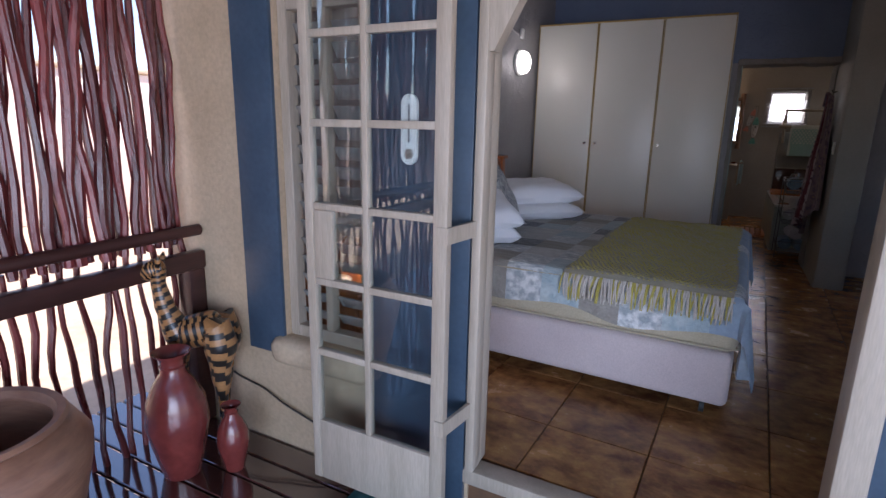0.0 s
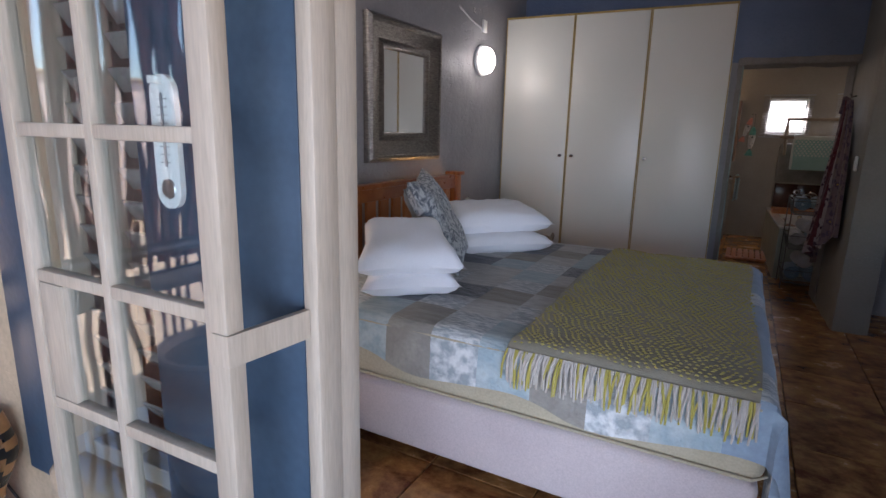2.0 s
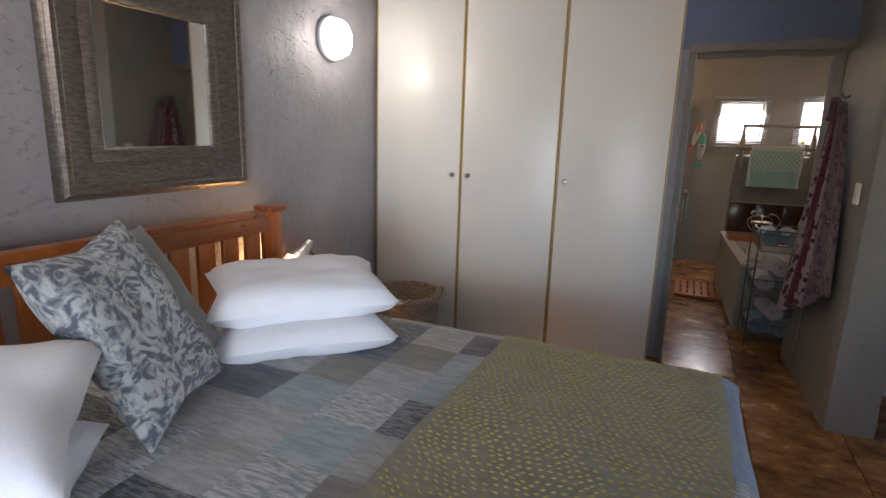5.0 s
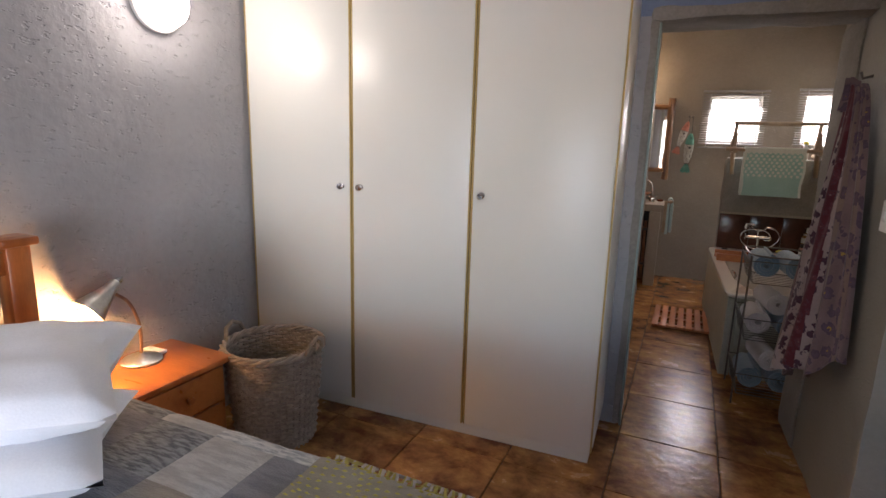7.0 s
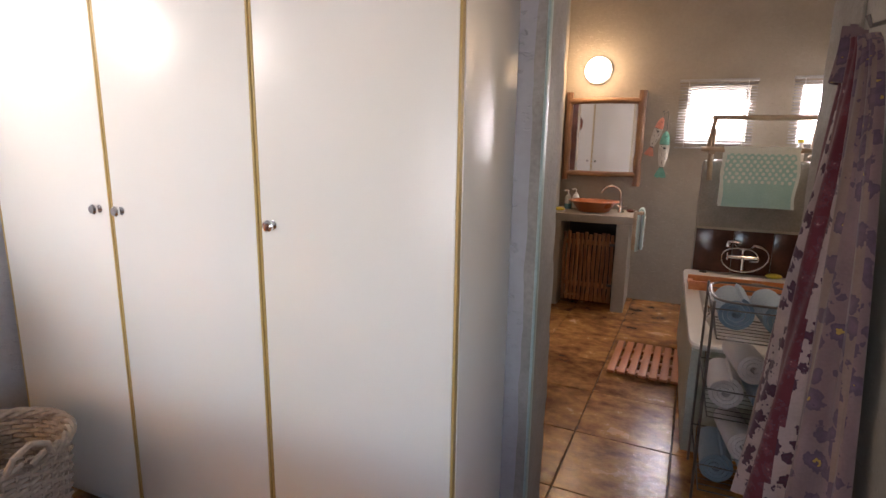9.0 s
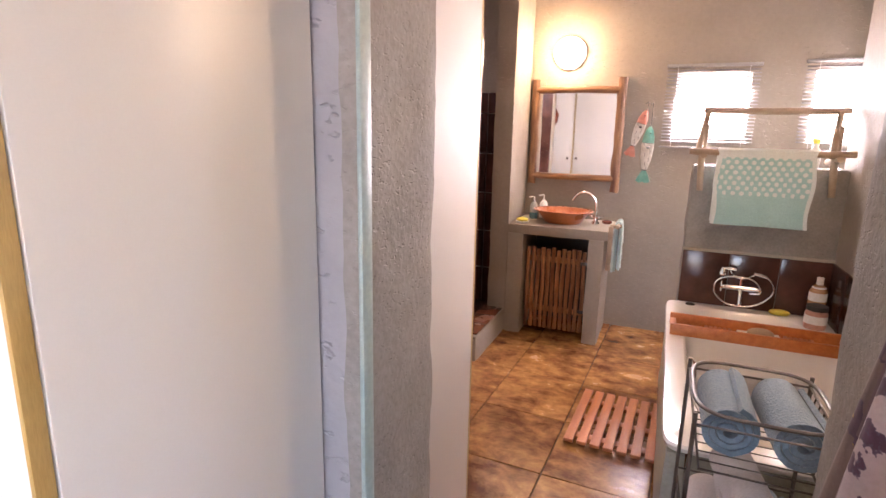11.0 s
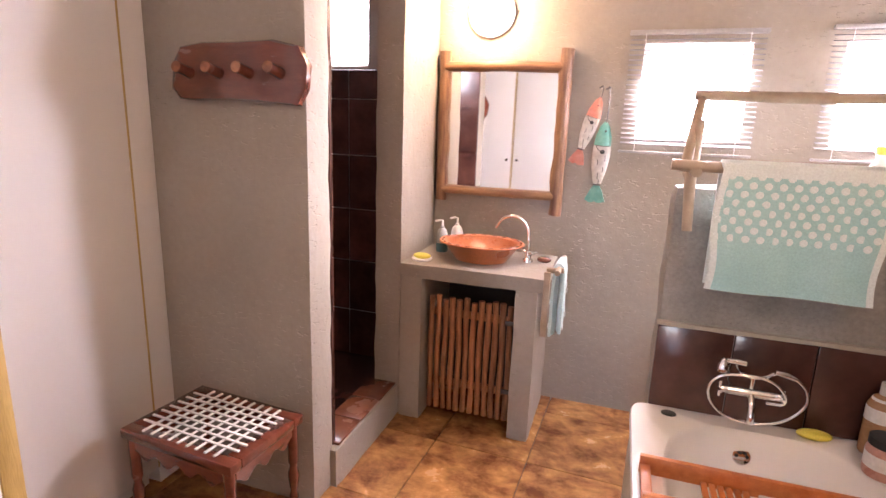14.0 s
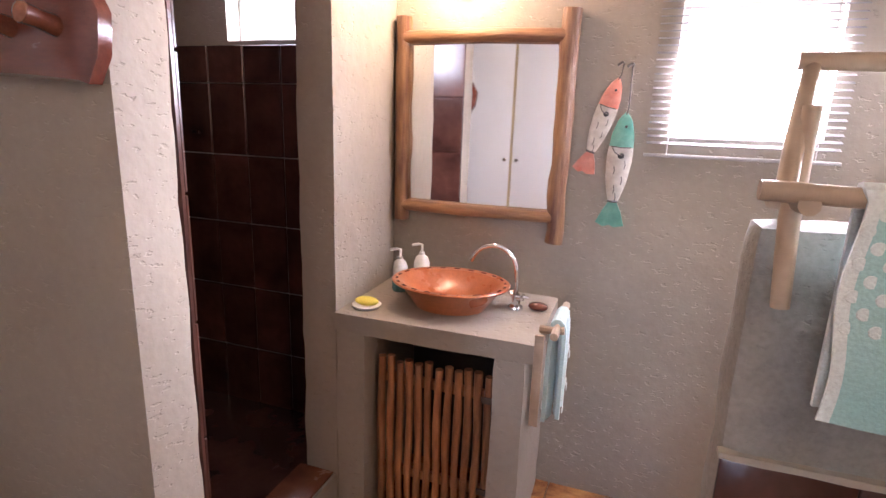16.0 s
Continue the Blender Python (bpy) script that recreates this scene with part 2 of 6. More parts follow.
KERB_TILE = mat("red_brown_kerb_tile", (0.11, 0.035, 0.018), (0.24, 0.09, 0.045), 8, 0.25, bump=0.15, grain=30, spread=0.2)
BLACK = mat("black_rubber_and_shade", (0.02, 0.02, 0.02), (0.035, 0.035, 0.035), 5, 0.6)
GREY_INK = mat("grey_print", (0.22, 0.22, 0.23), (0.28, 0.28, 0.29), 5, 0.6)
DARK_TILE = mat("dark_brown_wall_tile", (0.035, 0.015, 0.012), (0.095, 0.038, 0.027), 6, 0.2, bump=0.15, grain=30, spread=0.25)
WHITE_COTTON = mat("white_cotton", (0.76, 0.76, 0.79), (0.82, 0.82, 0.84), 4, 0.9, bump=0.12, grain=180, fine=0.04, sheen=0.3)
MATTRESS = mat("beige_mattress_ticking", (0.42, 0.36, 0.25), (0.50, 0.44, 0.32), 5, 0.85, bump=0.2, grain=120, sheen=0.2)
BASE_CLOTH = mat("mauve_bed_base_cloth", (0.50, 0.42, 0.42), (0.58, 0.50, 0.49), 3, 0.85, bump=0.2, grain=160, sheen=0.2)
PATCHES = [mat("quilt_patch_" + nm, a, b, s, 0.9, bump=1.0, grain=60, stretch=(1, 5, 1), depth=0.010, fine=0.10, contrast=2.2, sheen=0.15) for nm, a, b, s in (
    ("slate", (0.15, 0.16, 0.185), (0.24, 0.25, 0.28), 9), ("white_print", (0.70, 0.71, 0.70), (0.34, 0.38, 0.40), 22),
    ("taupe", (0.28, 0.26, 0.23), (0.36, 0.34, 0.30), 8), ("pale_blue", (0.34, 0.43, 0.47), (0.48, 0.55, 0.56), 12),
    ("dark_print", (0.10, 0.11, 0.125), (0.30, 0.32, 0.33), 25), ("light_grey", (0.42, 0.42, 0.41), (0.56, 0.56, 0.54), 14))]
QUILT_BACK = mat("pale_blue_quilt_border", (0.22, 0.29, 0.38), (0.32, 0.40, 0.48), 8, 0.9, bump=0.4, grain=60, sheen=0.15)
THROW = mat("taupe_woven_throw", (0.27, 0.25, 0.19), (0.35, 0.32, 0.25), 10, 0.95, bump=0.6, grain=110, stretch=(1, 3, 1), sheen=0.2)
YELLOW = mat("mustard_yarn", (0.38, 0.32, 0.06), (0.48, 0.41, 0.10), 20, 0.9, bump=0.3, grain=200, sheen=0.2)
PALE_YARN = mat("pale_taupe_yarn", (0.45, 0.41, 0.36), (0.56, 0.51, 0.46), 20, 0.9, sheen=0.2)
CUSHION_PRINT = mat("grey_script_print_cushion", (0.42, 0.43, 0.42), (0.10, 0.11, 0.13), 15, 0.9, bump=0.2, grain=150, contrast=2.6, sheen=0.2, swirl=3.0)
CUSHION_GREY = mat("grey_cushion", (0.20, 0.20, 0.20), (0.27, 0.27, 0.26), 6, 0.9, bump=0.2, grain=150, sheen=0.2)
WICKER = mat("weathered_wicker", (0.19, 0.15, 0.115), (0.34, 0.28, 0.22), 18, 0.7, bump=0.3, grain=60, fine=0.2)
BLUE_TOWEL = mat("blue_grey_towel", (0.13, 0.22, 0.30), (0.20, 0.29, 0.37), 8, 0.95, bump=0.7, grain=160, depth=0.006, sheen=0.4)
GREY_TOWEL = mat("pale_grey_towel", (0.46, 0.42, 0.42), (0.56, 0.52, 0.51), 8, 0.95, bump=0.7, grain=160, depth=0.006, sheen=0.4)
AQUA_TOWEL = mat("aqua_towel", (0.27, 0.47, 0.47), (0.36, 0.56, 0.55), 6, 0.95, bump=0.6, grain=160, sheen=0.4)
WHITE_TOWEL = mat("white_towel", (0.56, 0.62, 0.60), (0.64, 0.69, 0.67), 6, 0.95, bump=0.6, grain=160, sheen=0.4)


def floral(name, ground, petal, heart, scale):
    """Printed cloth: scattered flowers with hearts, petals and outlines on a mottled ground."""
    m = mat(name, ground, tuple(c * 0.75 for c in ground), 9, 0.85, bump=0.15, grain=150, fine=0.08, sheen=0.2)
    nt = m.node_tree
    n = nt.nodes
    co, warp, add, vor, ramp, mix = (n.new("ShaderNode" + k) for k in ("TexCoord", "TexNoise", "VectorMath", "TexVoronoi", "ValToRGB", "Mix"))
    warp.inputs["Scale"].default_value, warp.inputs["Detail"].default_value = scale * 3.0, 2
    add.operation = "MULTIPLY_ADD"
    add.inputs[1].default_value = (0.032, 0.032, 0.032)
    vor.inputs["Scale"].default_value = scale
    e = ramp.color_ramp
    e.elements[0].color, e.elements[1].color = (*heart, 1), (0, 0, 0, 0)
    e.elements[0].position, e.elements[1].position = 0.10, 0.52
    for at, c, al in ((0.13, (0.05, 0.03, 0.06), 1), (0.18, petal, 1), (0.38, tuple(v * 0.7 for v in petal), 1), (0.43, (0.06, 0.04, 0.07), 1), (0.46, (0.1, 0.05, 0.08), 0)):
        q = e.elements.new(at)
        q.color = (*c, al)
    mix.data_type = "RGBA"
    old = n["Principled BSDF"].inputs["Base Color"].links[0].from_socket
    links(nt, (co.outputs["Object"], warp.inputs["Vector"]), (warp.outputs["Color"], add.inputs[0]), (co.outputs["Object"], add.inputs[2]), (add.outputs[0], vor.inputs["Vector"]),
          (vor.outputs["Distance"], ramp.inputs[0]), (ramp.outputs["Alpha"], mix.inputs[0]), (old, mix.inputs[6]), (ramp.outputs["Color"], mix.inputs[7]),
          (mix.outputs[2], n["Principled BSDF"].inputs["Base Color"]))
    return m


GOWN = [floral("gown_lilac_floral", (0.17, 0.115, 0.125), (0.095, 0.06, 0.10), (0.32, 0.21, 0.05), 19),
        floral("gown_crimson", (0.095, 0.009, 0.022), (0.13, 0.028, 0.045), (0.30, 0.19, 0.18), 38),
        floral("gown_plum_spots", (0.36, 0.29, 0.29), (0.06, 0.018, 0.045), (0.05, 0.016, 0.04), 26),
        floral("gown_pink_yellow", (0.19, 0.135, 0.12), (0.11, 0.07, 0.10), (0.34, 0.24, 0.06), 17)]
YELLOW_SPONGE = mat("yellow_sponge", (0.70, 0.62, 0.08), (0.78, 0.70, 0.14), 20, 0.8, grain=200)
GREEN_PAINT = mat("worn_sea_green_paint", (0.06, 0.27, 0.21), (0.20, 0.42, 0.34), 20, 0.6, grain=60)
CORAL_PAINT = mat("worn_coral_paint", (0.60, 0.18, 0.12), (0.68, 0.34, 0.26), 20, 0.6, grain=60)
FISH_WHITE = mat("worn_white_paint", (0.70, 0.68, 0.63), (0.40, 0.36, 0.31), 18, 0.6, grain=60)
SOAP_LIQUID = mat("blue_liquid_soap", (0.12, 0.27, 0.30), None, 3, 0.15)
CLEAR_PLASTIC = mat("cloudy_clear_plastic", (0.42, 0.43, 0.41), (0.50, 0.51, 0.49), 6, 0.15, bump=0.02, coat=0.5)
TOWEL_PALE = mat("pale_aqua_towel", (0.40, 0.56, 0.56), (0.50, 0.64, 0.63), 6, 0.95, bump=0.6, grain=160, sheen=0.4)
AMBER_LIQUID = mat("amber_shampoo", (0.36, 0.20, 0.10), (0.42, 0.25, 0.13), 3, 0.25)
MAT_TEAL = mat("teal_door_mat", (0.03, 0.16, 0.18), (0.10, 0.30, 0.30), 14, 0.95, bump=0.6, grain=90)
GROUND = mat("dry_sandy_ground", (0.42, 0.30, 0.20), (0.58, 0.44, 0.31), 1.2, 0.95, bump=0.5, grain=12, depth=0.03)
FAR_WALL = mat("sunlit_far_wall", (0.76, 0.60, 0.52), (0.84, 0.70, 0.62), 2, 0.9)
BULB = glow("lit_lamp_glass", (1, 0.93, 0.82), 2.0)
WARM_BULB = glow("lit_warm_lamp_glass", (1, 0.80, 0.50), 2.0)
HOT_BULB = glow("lit_tungsten_bulb", (1, 0.62, 0.25), 8.0)
STRIPE_DARK = mat("black_stained_carving", (0.015, 0.013, 0.012), (0.03, 0.025, 0.022), 6, 0.3)
STRIPE_TAN = mat("tan_carved_wood", (0.36, 0.17, 0.06), (0.46, 0.24, 0.10), 6, 0.3)
OLIVE_TUB = mat("grey_green_plaster", (0.32, 0.33, 0.27), (0.42, 0.42, 0.35), 3, 0.65, bump=0.5, grain=60, pits=0.7, depth=0.01)

# ---- shapes ----


def thing(name, label, category, m=None, group=""):
    ob = new(name)
    ob.empty_display_size = 0.05
    if m is not None:
        ob.matrix_world = m
    return tagged(ob, label, category, group)


def mesh_of(name, bm, materials, smooth=False):
    me = bpy.data.meshes.new(name)
    bmesh.ops.recalc_face_normals(bm, faces=bm.faces)
    bm.to_mesh(me)
    bm.free()
    for m in materials if isinstance(materials, (list, tuple)) else [materials]:
        me.materials.append(m)
    if smooth:
        me.shade_smooth()
        me.set_sharp_from_angle(angle=radians(40))
    return me


def part(name, bm, material, parent=None, label="", m=None, smooth=True):
    ob = new(name, mesh_of(name, bm, material, smooth) if isinstance(bm, bmesh.types.BMesh) else bm)
    ob.parent = parent
    if m is not None:
        ob.matrix_basis = m
    return tagged(ob, label)


def whole(name, bm, material, label, category, m=None, kind="", group="", smooth=True):
    return tagged(part(name, bm, material, None, "", m, smooth), label, category, group, kind)


def box(x0, x1, y0, y1, z0, z1, bevel=0.004, seg=2, bm=None):
    bm = bm or bmesh.new()
    made = bmesh.ops.create_cube(bm, size=1)["verts"]
    for v in made:
        v.co = Vector(((x0 + x1) / 2 + v.co.x * (x1 - x0), (y0 + y1) / 2 + v.co.y * (y1 - y0), (z0 + z1) / 2 + v.co.z * (z1 - z0)))
    if bevel:
        edges = list({e for v in made for e in v.link_edges})
        bmesh.ops.bevel(bm, geom=edges, offset=bevel, segments=seg, affect="EDGES", profile=0.5)
    return bm


def rough_box(x0, x1, y0, y1, z0, z1, step=0.05, amp=0.006, r=0.025, bm=None, seed=0.0):
    """A hand-plastered block with rounded, uneven edges."""
    bm = bm or bmesh.new()
    size = Vector((x1 - x0, y1 - y0, z1 - z0))
    mid = Vector(((x0 + x1) / 2, (y0 + y1) / 2, (z0 + z1) / 2))
    cuts = [max(1, min(60, int(round(s / step)))) for s in size]
    r = min(r, min(size) / 2.5)
    for axis in range(3):
        u, w = (axis + 1) % 3, (axis + 2) % 3
        for side in (-1, 1):
            grid = []
            for i in range(cuts[u] + 1):
                row = []
                for j in range(cuts[w] + 1):
                    q = Vector((0, 0, 0))
                    q[axis], q[u], q[w] = side * size[axis] / 2, (i / cuts[u] - 0.5) * size[u], (j / cuts[w] - 0.5) * size[w]
                    inner = Vector([max(-(size[k] / 2 - r), min(size[k] / 2 - r, q[k])) for k in range(3)])
                    d = q - inner
                    if d.length > 1e-6:
                        q = inner + d.normalized() * r
                    a = mid + q
                    n1 = noise.noise(a * 7 + Vector((seed, 0, 0))) * amp + noise.noise(a * 22 + Vector((0, seed, 0))) * amp * 0.5
                    row.append(bm.verts.new(a + (d.normalized() if d.length > 1e-6 else Vector((0, 0, 0))) * n1))
                grid.append(row)
            for i in range(cuts[u]):
                for j in range(cuts[w]):
                    bm.faces.new((grid[i][j], grid[i + 1][j], grid[i + 1][j + 1], grid[i][j + 1]))
    bmesh.ops.remove_doubles(bm, verts=bm.verts, dist=0.0005)
    return bm


def wall_with_holes(u0, u1, z0, z1, v0, v1, holes, along="x"):
    """A wall that runs along u from u0 to u1, is v0 to v1 thick and has holes (u0, u1, z0, z1) right through it."""
    us = sorted({u0, u1, *(h[0] for h in holes), *(h[1] for h in holes)})
    zs = sorted({z0, z1, *(h[2] for h in holes), *(h[3] for h in holes)})
    bm = bmesh.new()
    solid = lambda a, b: not any(h[0] < a < h[1] and h[2] < b < h[3] for h in holes)
    at = lambda u, v, z: bm.verts.new((u, v, z) if along == "x" else (v, u, z))
    full = {(i, k): solid((us[i] + us[i + 1]) / 2, (zs[k] + zs[k + 1]) / 2) for i in range(len(us) - 1) for k in range(len(zs) - 1)}
    for (i, k), yes in full.items():
        if not yes:
            continue
        a, b, c, d = us[i], us[i + 1], zs[k], zs[k + 1]
        for v in (v0, v1):
            bm.faces.new([at(a, v, c), at(b, v, c), at(b, v, d), at(a, v, d)])
        for di, dk, e in ((-1, 0, ((a, c), (a, d))), (1, 0, ((b, c), (b, d))), (0, -1, ((a, c), (b, c))), (0, 1, ((a, d), (b, d)))):
            if not full.get((i + di, k + dk)):
                (ua, za), (ub, zb) = e
                bm.faces.new([at(ua, v0, za), at(ub, v0, zb), at(ub, v1, zb), at(ua, v1, za)])
    bmesh.ops.remove_doubles(bm, verts=bm.verts, dist=0.0001)
    return bm


def lathe(profile, seg=32, bm=None, m=None):
    """A body turned round z from (radius, height) pairs."""
    bm = bm or bmesh.new()
    rings = []
    for r, z in profile:
        if r < 1e-5:
            rings.append([bm.verts.new((0, 0, z))])
        else:
            rings.append([bm.verts.new((r * math.cos(2 * math.pi * k / seg), r * math.sin(2 * math.pi * k / seg), z)) for k in range(seg)])
    for a, b in zip(rings, rings[1:]):
        for k in range(seg):
            q = [a[k % len(a)], a[(k + 1) % len(a)], b[(k + 1) % len(b)], b[k % len(b)]]
            q = list(dict.fromkeys(q))
            if len(q) > 2:
                bm.faces.new(q)
    if m is not None:
        bmesh.ops.transform(bm, matrix=m, verts=[v for ring in rings for v in ring])
    return bm


def smoothed(points, n=5):
    """Points on a soft curve through the given ones."""
    P = [Vector(p) for p in points]
    out = []
    for i in range(len(P) - 1):
        a, b, c, d = P[max(i - 1, 0)], P[i], P[i + 1], P[min(i + 2, len(P) - 1)]
        for k in range(n):
            t = k / n
            out.append(0.5 * (2 * b + (c - a) * t + (2 * a - 5 * b + 4 * c - d) * t * t + (3 * b - a - 3 * c + d) * t ** 3))
    return out + [P[-1]]


def tube(points, r, seg=8, bm=None, closed=False):
    """A round bar along points; r is one radius or one for each point."""
    bm = bm or bmesh.new()
    pts = [Vector(p) for p in points]
    rs = r if isinstance(r, (list, tuple)) else [r] * len(pts)
    rings = []
    side = None
    for i, p in enumerate(pts):
        a = pts[i - 1] if i or closed else p
        b = pts[(i + 1) % len(pts)] if i + 1 < len(pts) or closed else p
        d = (b - a).normalized()
        if side is None:
            side = d.orthogonal().normalized()
        side = (side - d * side.dot(d)).normalized()
        up = d.cross(side)
        rings.append([bm.verts.new(p + (side * math.cos(2 * math.pi * k / seg) + up * math.sin(2 * math.pi * k / seg)) * rs[i]) for k in range(seg)])
    pairs = list(zip(rings, rings[1:])) + ([(rings[-1], rings[0])] if closed else [])
    for a, b in pairs:
        for k in range(seg):
            bm.faces.new((a[k], a[(k + 1) % seg], b[(k + 1) % seg], b[k]))
    if not closed:
        bm.faces.new(rings[0][::-1])
        bm.faces.new(rings[-1])
    return bm


def arc(center, r, a0, a1, n=10, axes=("x", "z")):
    out = []
    for k in range(n + 1):
        a = radians(a0 + (a1 - a0) * k / n)
        p = Vector(center)
        setv = {"x": 0, "y": 1, "z": 2}
        p[setv[axes[0]]] += r * math.cos(a)
        p[setv[axes[1]]] += r * math.sin(a)
        out.append(p)
    return out


def sheet(fn, nu, nv, thick=0.0, bm=None, pick=None):
    """A cloth from fn(u, v), u and v from 0 to 1, with thickness; pick(u, v) chooses the material slot."""
    bm = bm or bmesh.new()
    top = [[Vector(fn(i / nu, j / nv)) for j in range(nv + 1)] for i in range(nu + 1)]
    grid = [[bm.verts.new(p) for p in row] for row in top]
    faces = []
    for i in range(nu):
        for j in range(nv):
            fc = bm.faces.new((grid[i][j], grid[i + 1][j], grid[i + 1][j + 1], grid[i][j + 1]))
            if pick:
                fc.material_index = pick((i + 0.5) / nu, (j + 0.5) / nv)
            faces.append(fc)
    if thick:
        bm.normal_update()
        bmesh.ops.solidify(bm, geom=faces, thickness=thick)
    return bm


def prism(outline, y0, y1, bm=None):
    """A slab: an outline of (x, z) pairs, from y0 to y1."""
    bm = bm or bmesh.new()
    a, b = ([bm.verts.new((x, y, z)) for x, z in outline] for y in (y0, y1))
    bm.faces.new(a), bm.faces.new(b[::-1])
    for i in range(len(a)):
        bm.faces.new((a[i], a[(i + 1) % len(a)], b[(i + 1) % len(a)], b[i]))
    return bm


def pillow_mesh(sx, sy, sz, seed=0.0, n=18, taper=0.0):
    """A stuffed cushion with pinched corners and soft creases, its middle at the origin."""
    bm = bmesh.new()

    def face(sign):
        out = []
        for i in range(n + 1):
            row = []
            for j in range(n + 1):
                u, v = 2 * i / n - 1, 2 * j / n - 1
                fat = max(0.0, (1 - u ** 4) * (1 - v ** 4)) ** 0.55
                pinch = 1 - 0.07 * (1 - abs(u)) * abs(v) ** 3 * 2
                pinch2 = 1 - 0.07 * (1 - abs(v)) * abs(u) ** 3 * 2
                wr = noise.noise(Vector((u * 2.2 + seed, v * 2.2, sign))) * 0.15 + noise.noise(Vector((u * 6 + seed, v * 3, sign))) * 0.09
                row.append(bm.verts.new((u * sx / 2 * pinch2 * (1 - taper * (v + 1) / 2), v * sy / 2 * pinch, sign * sz / 2 * fat * (1 + wr) * (0.9 + 0.1 * abs(u)))))
            out.append(row)
        for i in range(n):
            for j in range(n):
                bm.faces.new((out[i][j], out[i + 1][j], out[i + 1][j + 1], out[i][j + 1]))
    face(1)
    face(-1)
    bmesh.ops.remove_doubles(bm, verts=bm.verts, dist=0.001)
    return bm


def axes_pose(c, x, y):
    """The pose at c whose x axis lies along x and whose y axis lies in the plane of x and y."""
    X = Vector(x).normalized()
    Z = X.cross(Vector(y)).normalized()
    return Matrix.Translation(c) @ Matrix((X, Z.cross(X), Z)).transposed().to_4x4()


def blob(c, s, sub=2, bm=None):
    bm = bm or bmesh.new()
    bmesh.ops.create_icosphere(bm, subdivisions=sub, radius=1, matrix=Matrix.LocRotScale(c, None, s))
    return bm

# ---- structure ----
S = "structure"
whole("ground", box(-40, 40, -60, 40, -0.6, -0.32, 0), GROUND, "pale dry sandy ground around the house", "ground", kind=S)
WEST = pose(-1.367, 2.16, 0, 0, 0, -3.3)
whole("wall_west", box(-0.25, 0, 0, 4.77, -0.1, 3.2, 0), PLASTER, "grey-lilac hand-trowelled plaster wall behind the bed", "wall", WEST, S)
DOOR_X0, DOOR_X1 = 0.105, 1.28
porch = wall_with_holes(-1.75, 3.6, -0.32, 3.2, 2.05, 2.15, [(DOOR_X0 - 0.035, DOOR_X1 + 0.06, -0.32, 2.12), (-0.93, -0.44, 0.40, 1.95)])
whole("wall_south", porch, CREAM_WALL, "cream painted plaster wall with the bedroom doors", "wall", kind=S)
whole("wall_south_lining", wall_with_holes(-1.5, 3.4, 0, 3.2, 2.152, 2.166, [(DOOR_X0 - 0.035, DOOR_X1 + 0.06, 0, 2.12), (-0.93, -0.44, 0.40, 1.95)]), PLASTER,
      "grey plaster inner face of the door wall", "wall", kind=S)
# blue bands round the window and the doors, proud of the cream wall
for nm, a in (("window_band", (-1.165, -0.93, 0.30, 2.4)), ("door_band", (-0.44, 0.055, -0.19, 2.4)), ("door_band", (1.36, 1.95, -0.19, 2.4))):
    whole(nm, box(a[0], a[1], 2.028, 2.053, a[2], a[3], 0.005), BLUE_TRIM, "blue painted plaster band round the opening", "wall band", kind=S)
# the opening is assumed and out of view, for the added east daylight
whole("wall_east", wall_with_holes(2.17, 7.3, 0, 3.2, 3.4, 3.6, [(3.4, 4.8, 0.85, 2.05)], "y"), PLASTER, "grey plaster side wall of the bedroom with an assumed, unseen window opening", "wall", kind=S)
# unseen eave, added only to block the sun from the east opening
whole("roof_eave", box(3.6, 4.95, 2.1, 7.3, 2.6, 2.7, 0.01), DARK_WOOD, "unseen timber eave added to keep sun out of the east opening", "eave", kind=S)
whole("wall_divider", wall_with_holes(-1.3, 3.6, 0, 2.09, 6.745, 7.045, [(0.885, 1.745, -0.1, 2.09)]), PLASTER, "grey plaster dividing wall round the bathroom doorway", "wall", kind=S)
whole("wall_divider_upper", box(-1.3, 3.6, 6.745, 7.045, 2.0902, 3.2, 0), BLUE_WALL, "blue wall above the wardrobe and doorway", "wall", kind=S)
whole("trim", box(0.9, 0.911, 6.729, 6.765, 0, 2.06, 0.005), MINT, "mint painted corner of the doorway", "trim", kind=S)
whole("doorway_reveal", rough_box(0.86, 0.907, 6.735, 7.055, 0, 2.075, 0.035, 0.008, 0.018), ROUGH_PLASTER, "rough grey plaster side of the bathroom doorway", "door reveal", kind=S)
whole("doorway_reveal", rough_box(1.722, 1.757, 6.86, 7.19, 0, 2.075, 0.035, 0.006, 0.014, seed=5), ROUGH_PLASTER, "rough plaster inner side of the bathroom doorway", "door reveal", kind=S)
whole("doorway_lintel", rough_box(0.86, 1.76, 6.73, 7.055, 2.065, 2.13, 0.04, 0.012, 0.02, seed=4), ROUGH_PLASTER, "rough plastered lintel over the bathroom doorway", "lintel", kind=S)
whole("wall_partition", rough_box(1.735, 1.98, 6.09, 7.17, -0.05, 3.2, 0.06, 0.006, 0.035, seed=2), PARTITION_SHADED, "grey plaster partition wall with a rounded end", "wall", kind=S)
whole("wall_bath_east", box(2.285, 2.5, 7.165, 9.60, -0.1, 3.2, 0), BATH_PLASTER, "warm grey plaster wall beside the bathtub", "wall", kind=S)
whole("wall_recess", box(2.501, 3.2, 9.45, 9.60, -0.1, 3.2, 0), BATH_PLASTER, "plain plaster wall behind the tub wall", "wall", kind=S)
whole("wall_recess_east", box(3.0, 3.2, 9.601, 10.439, -0.1, 3.2, 0), BATH_PLASTER, "plain plaster end wall of the recess", "wall", kind=S)
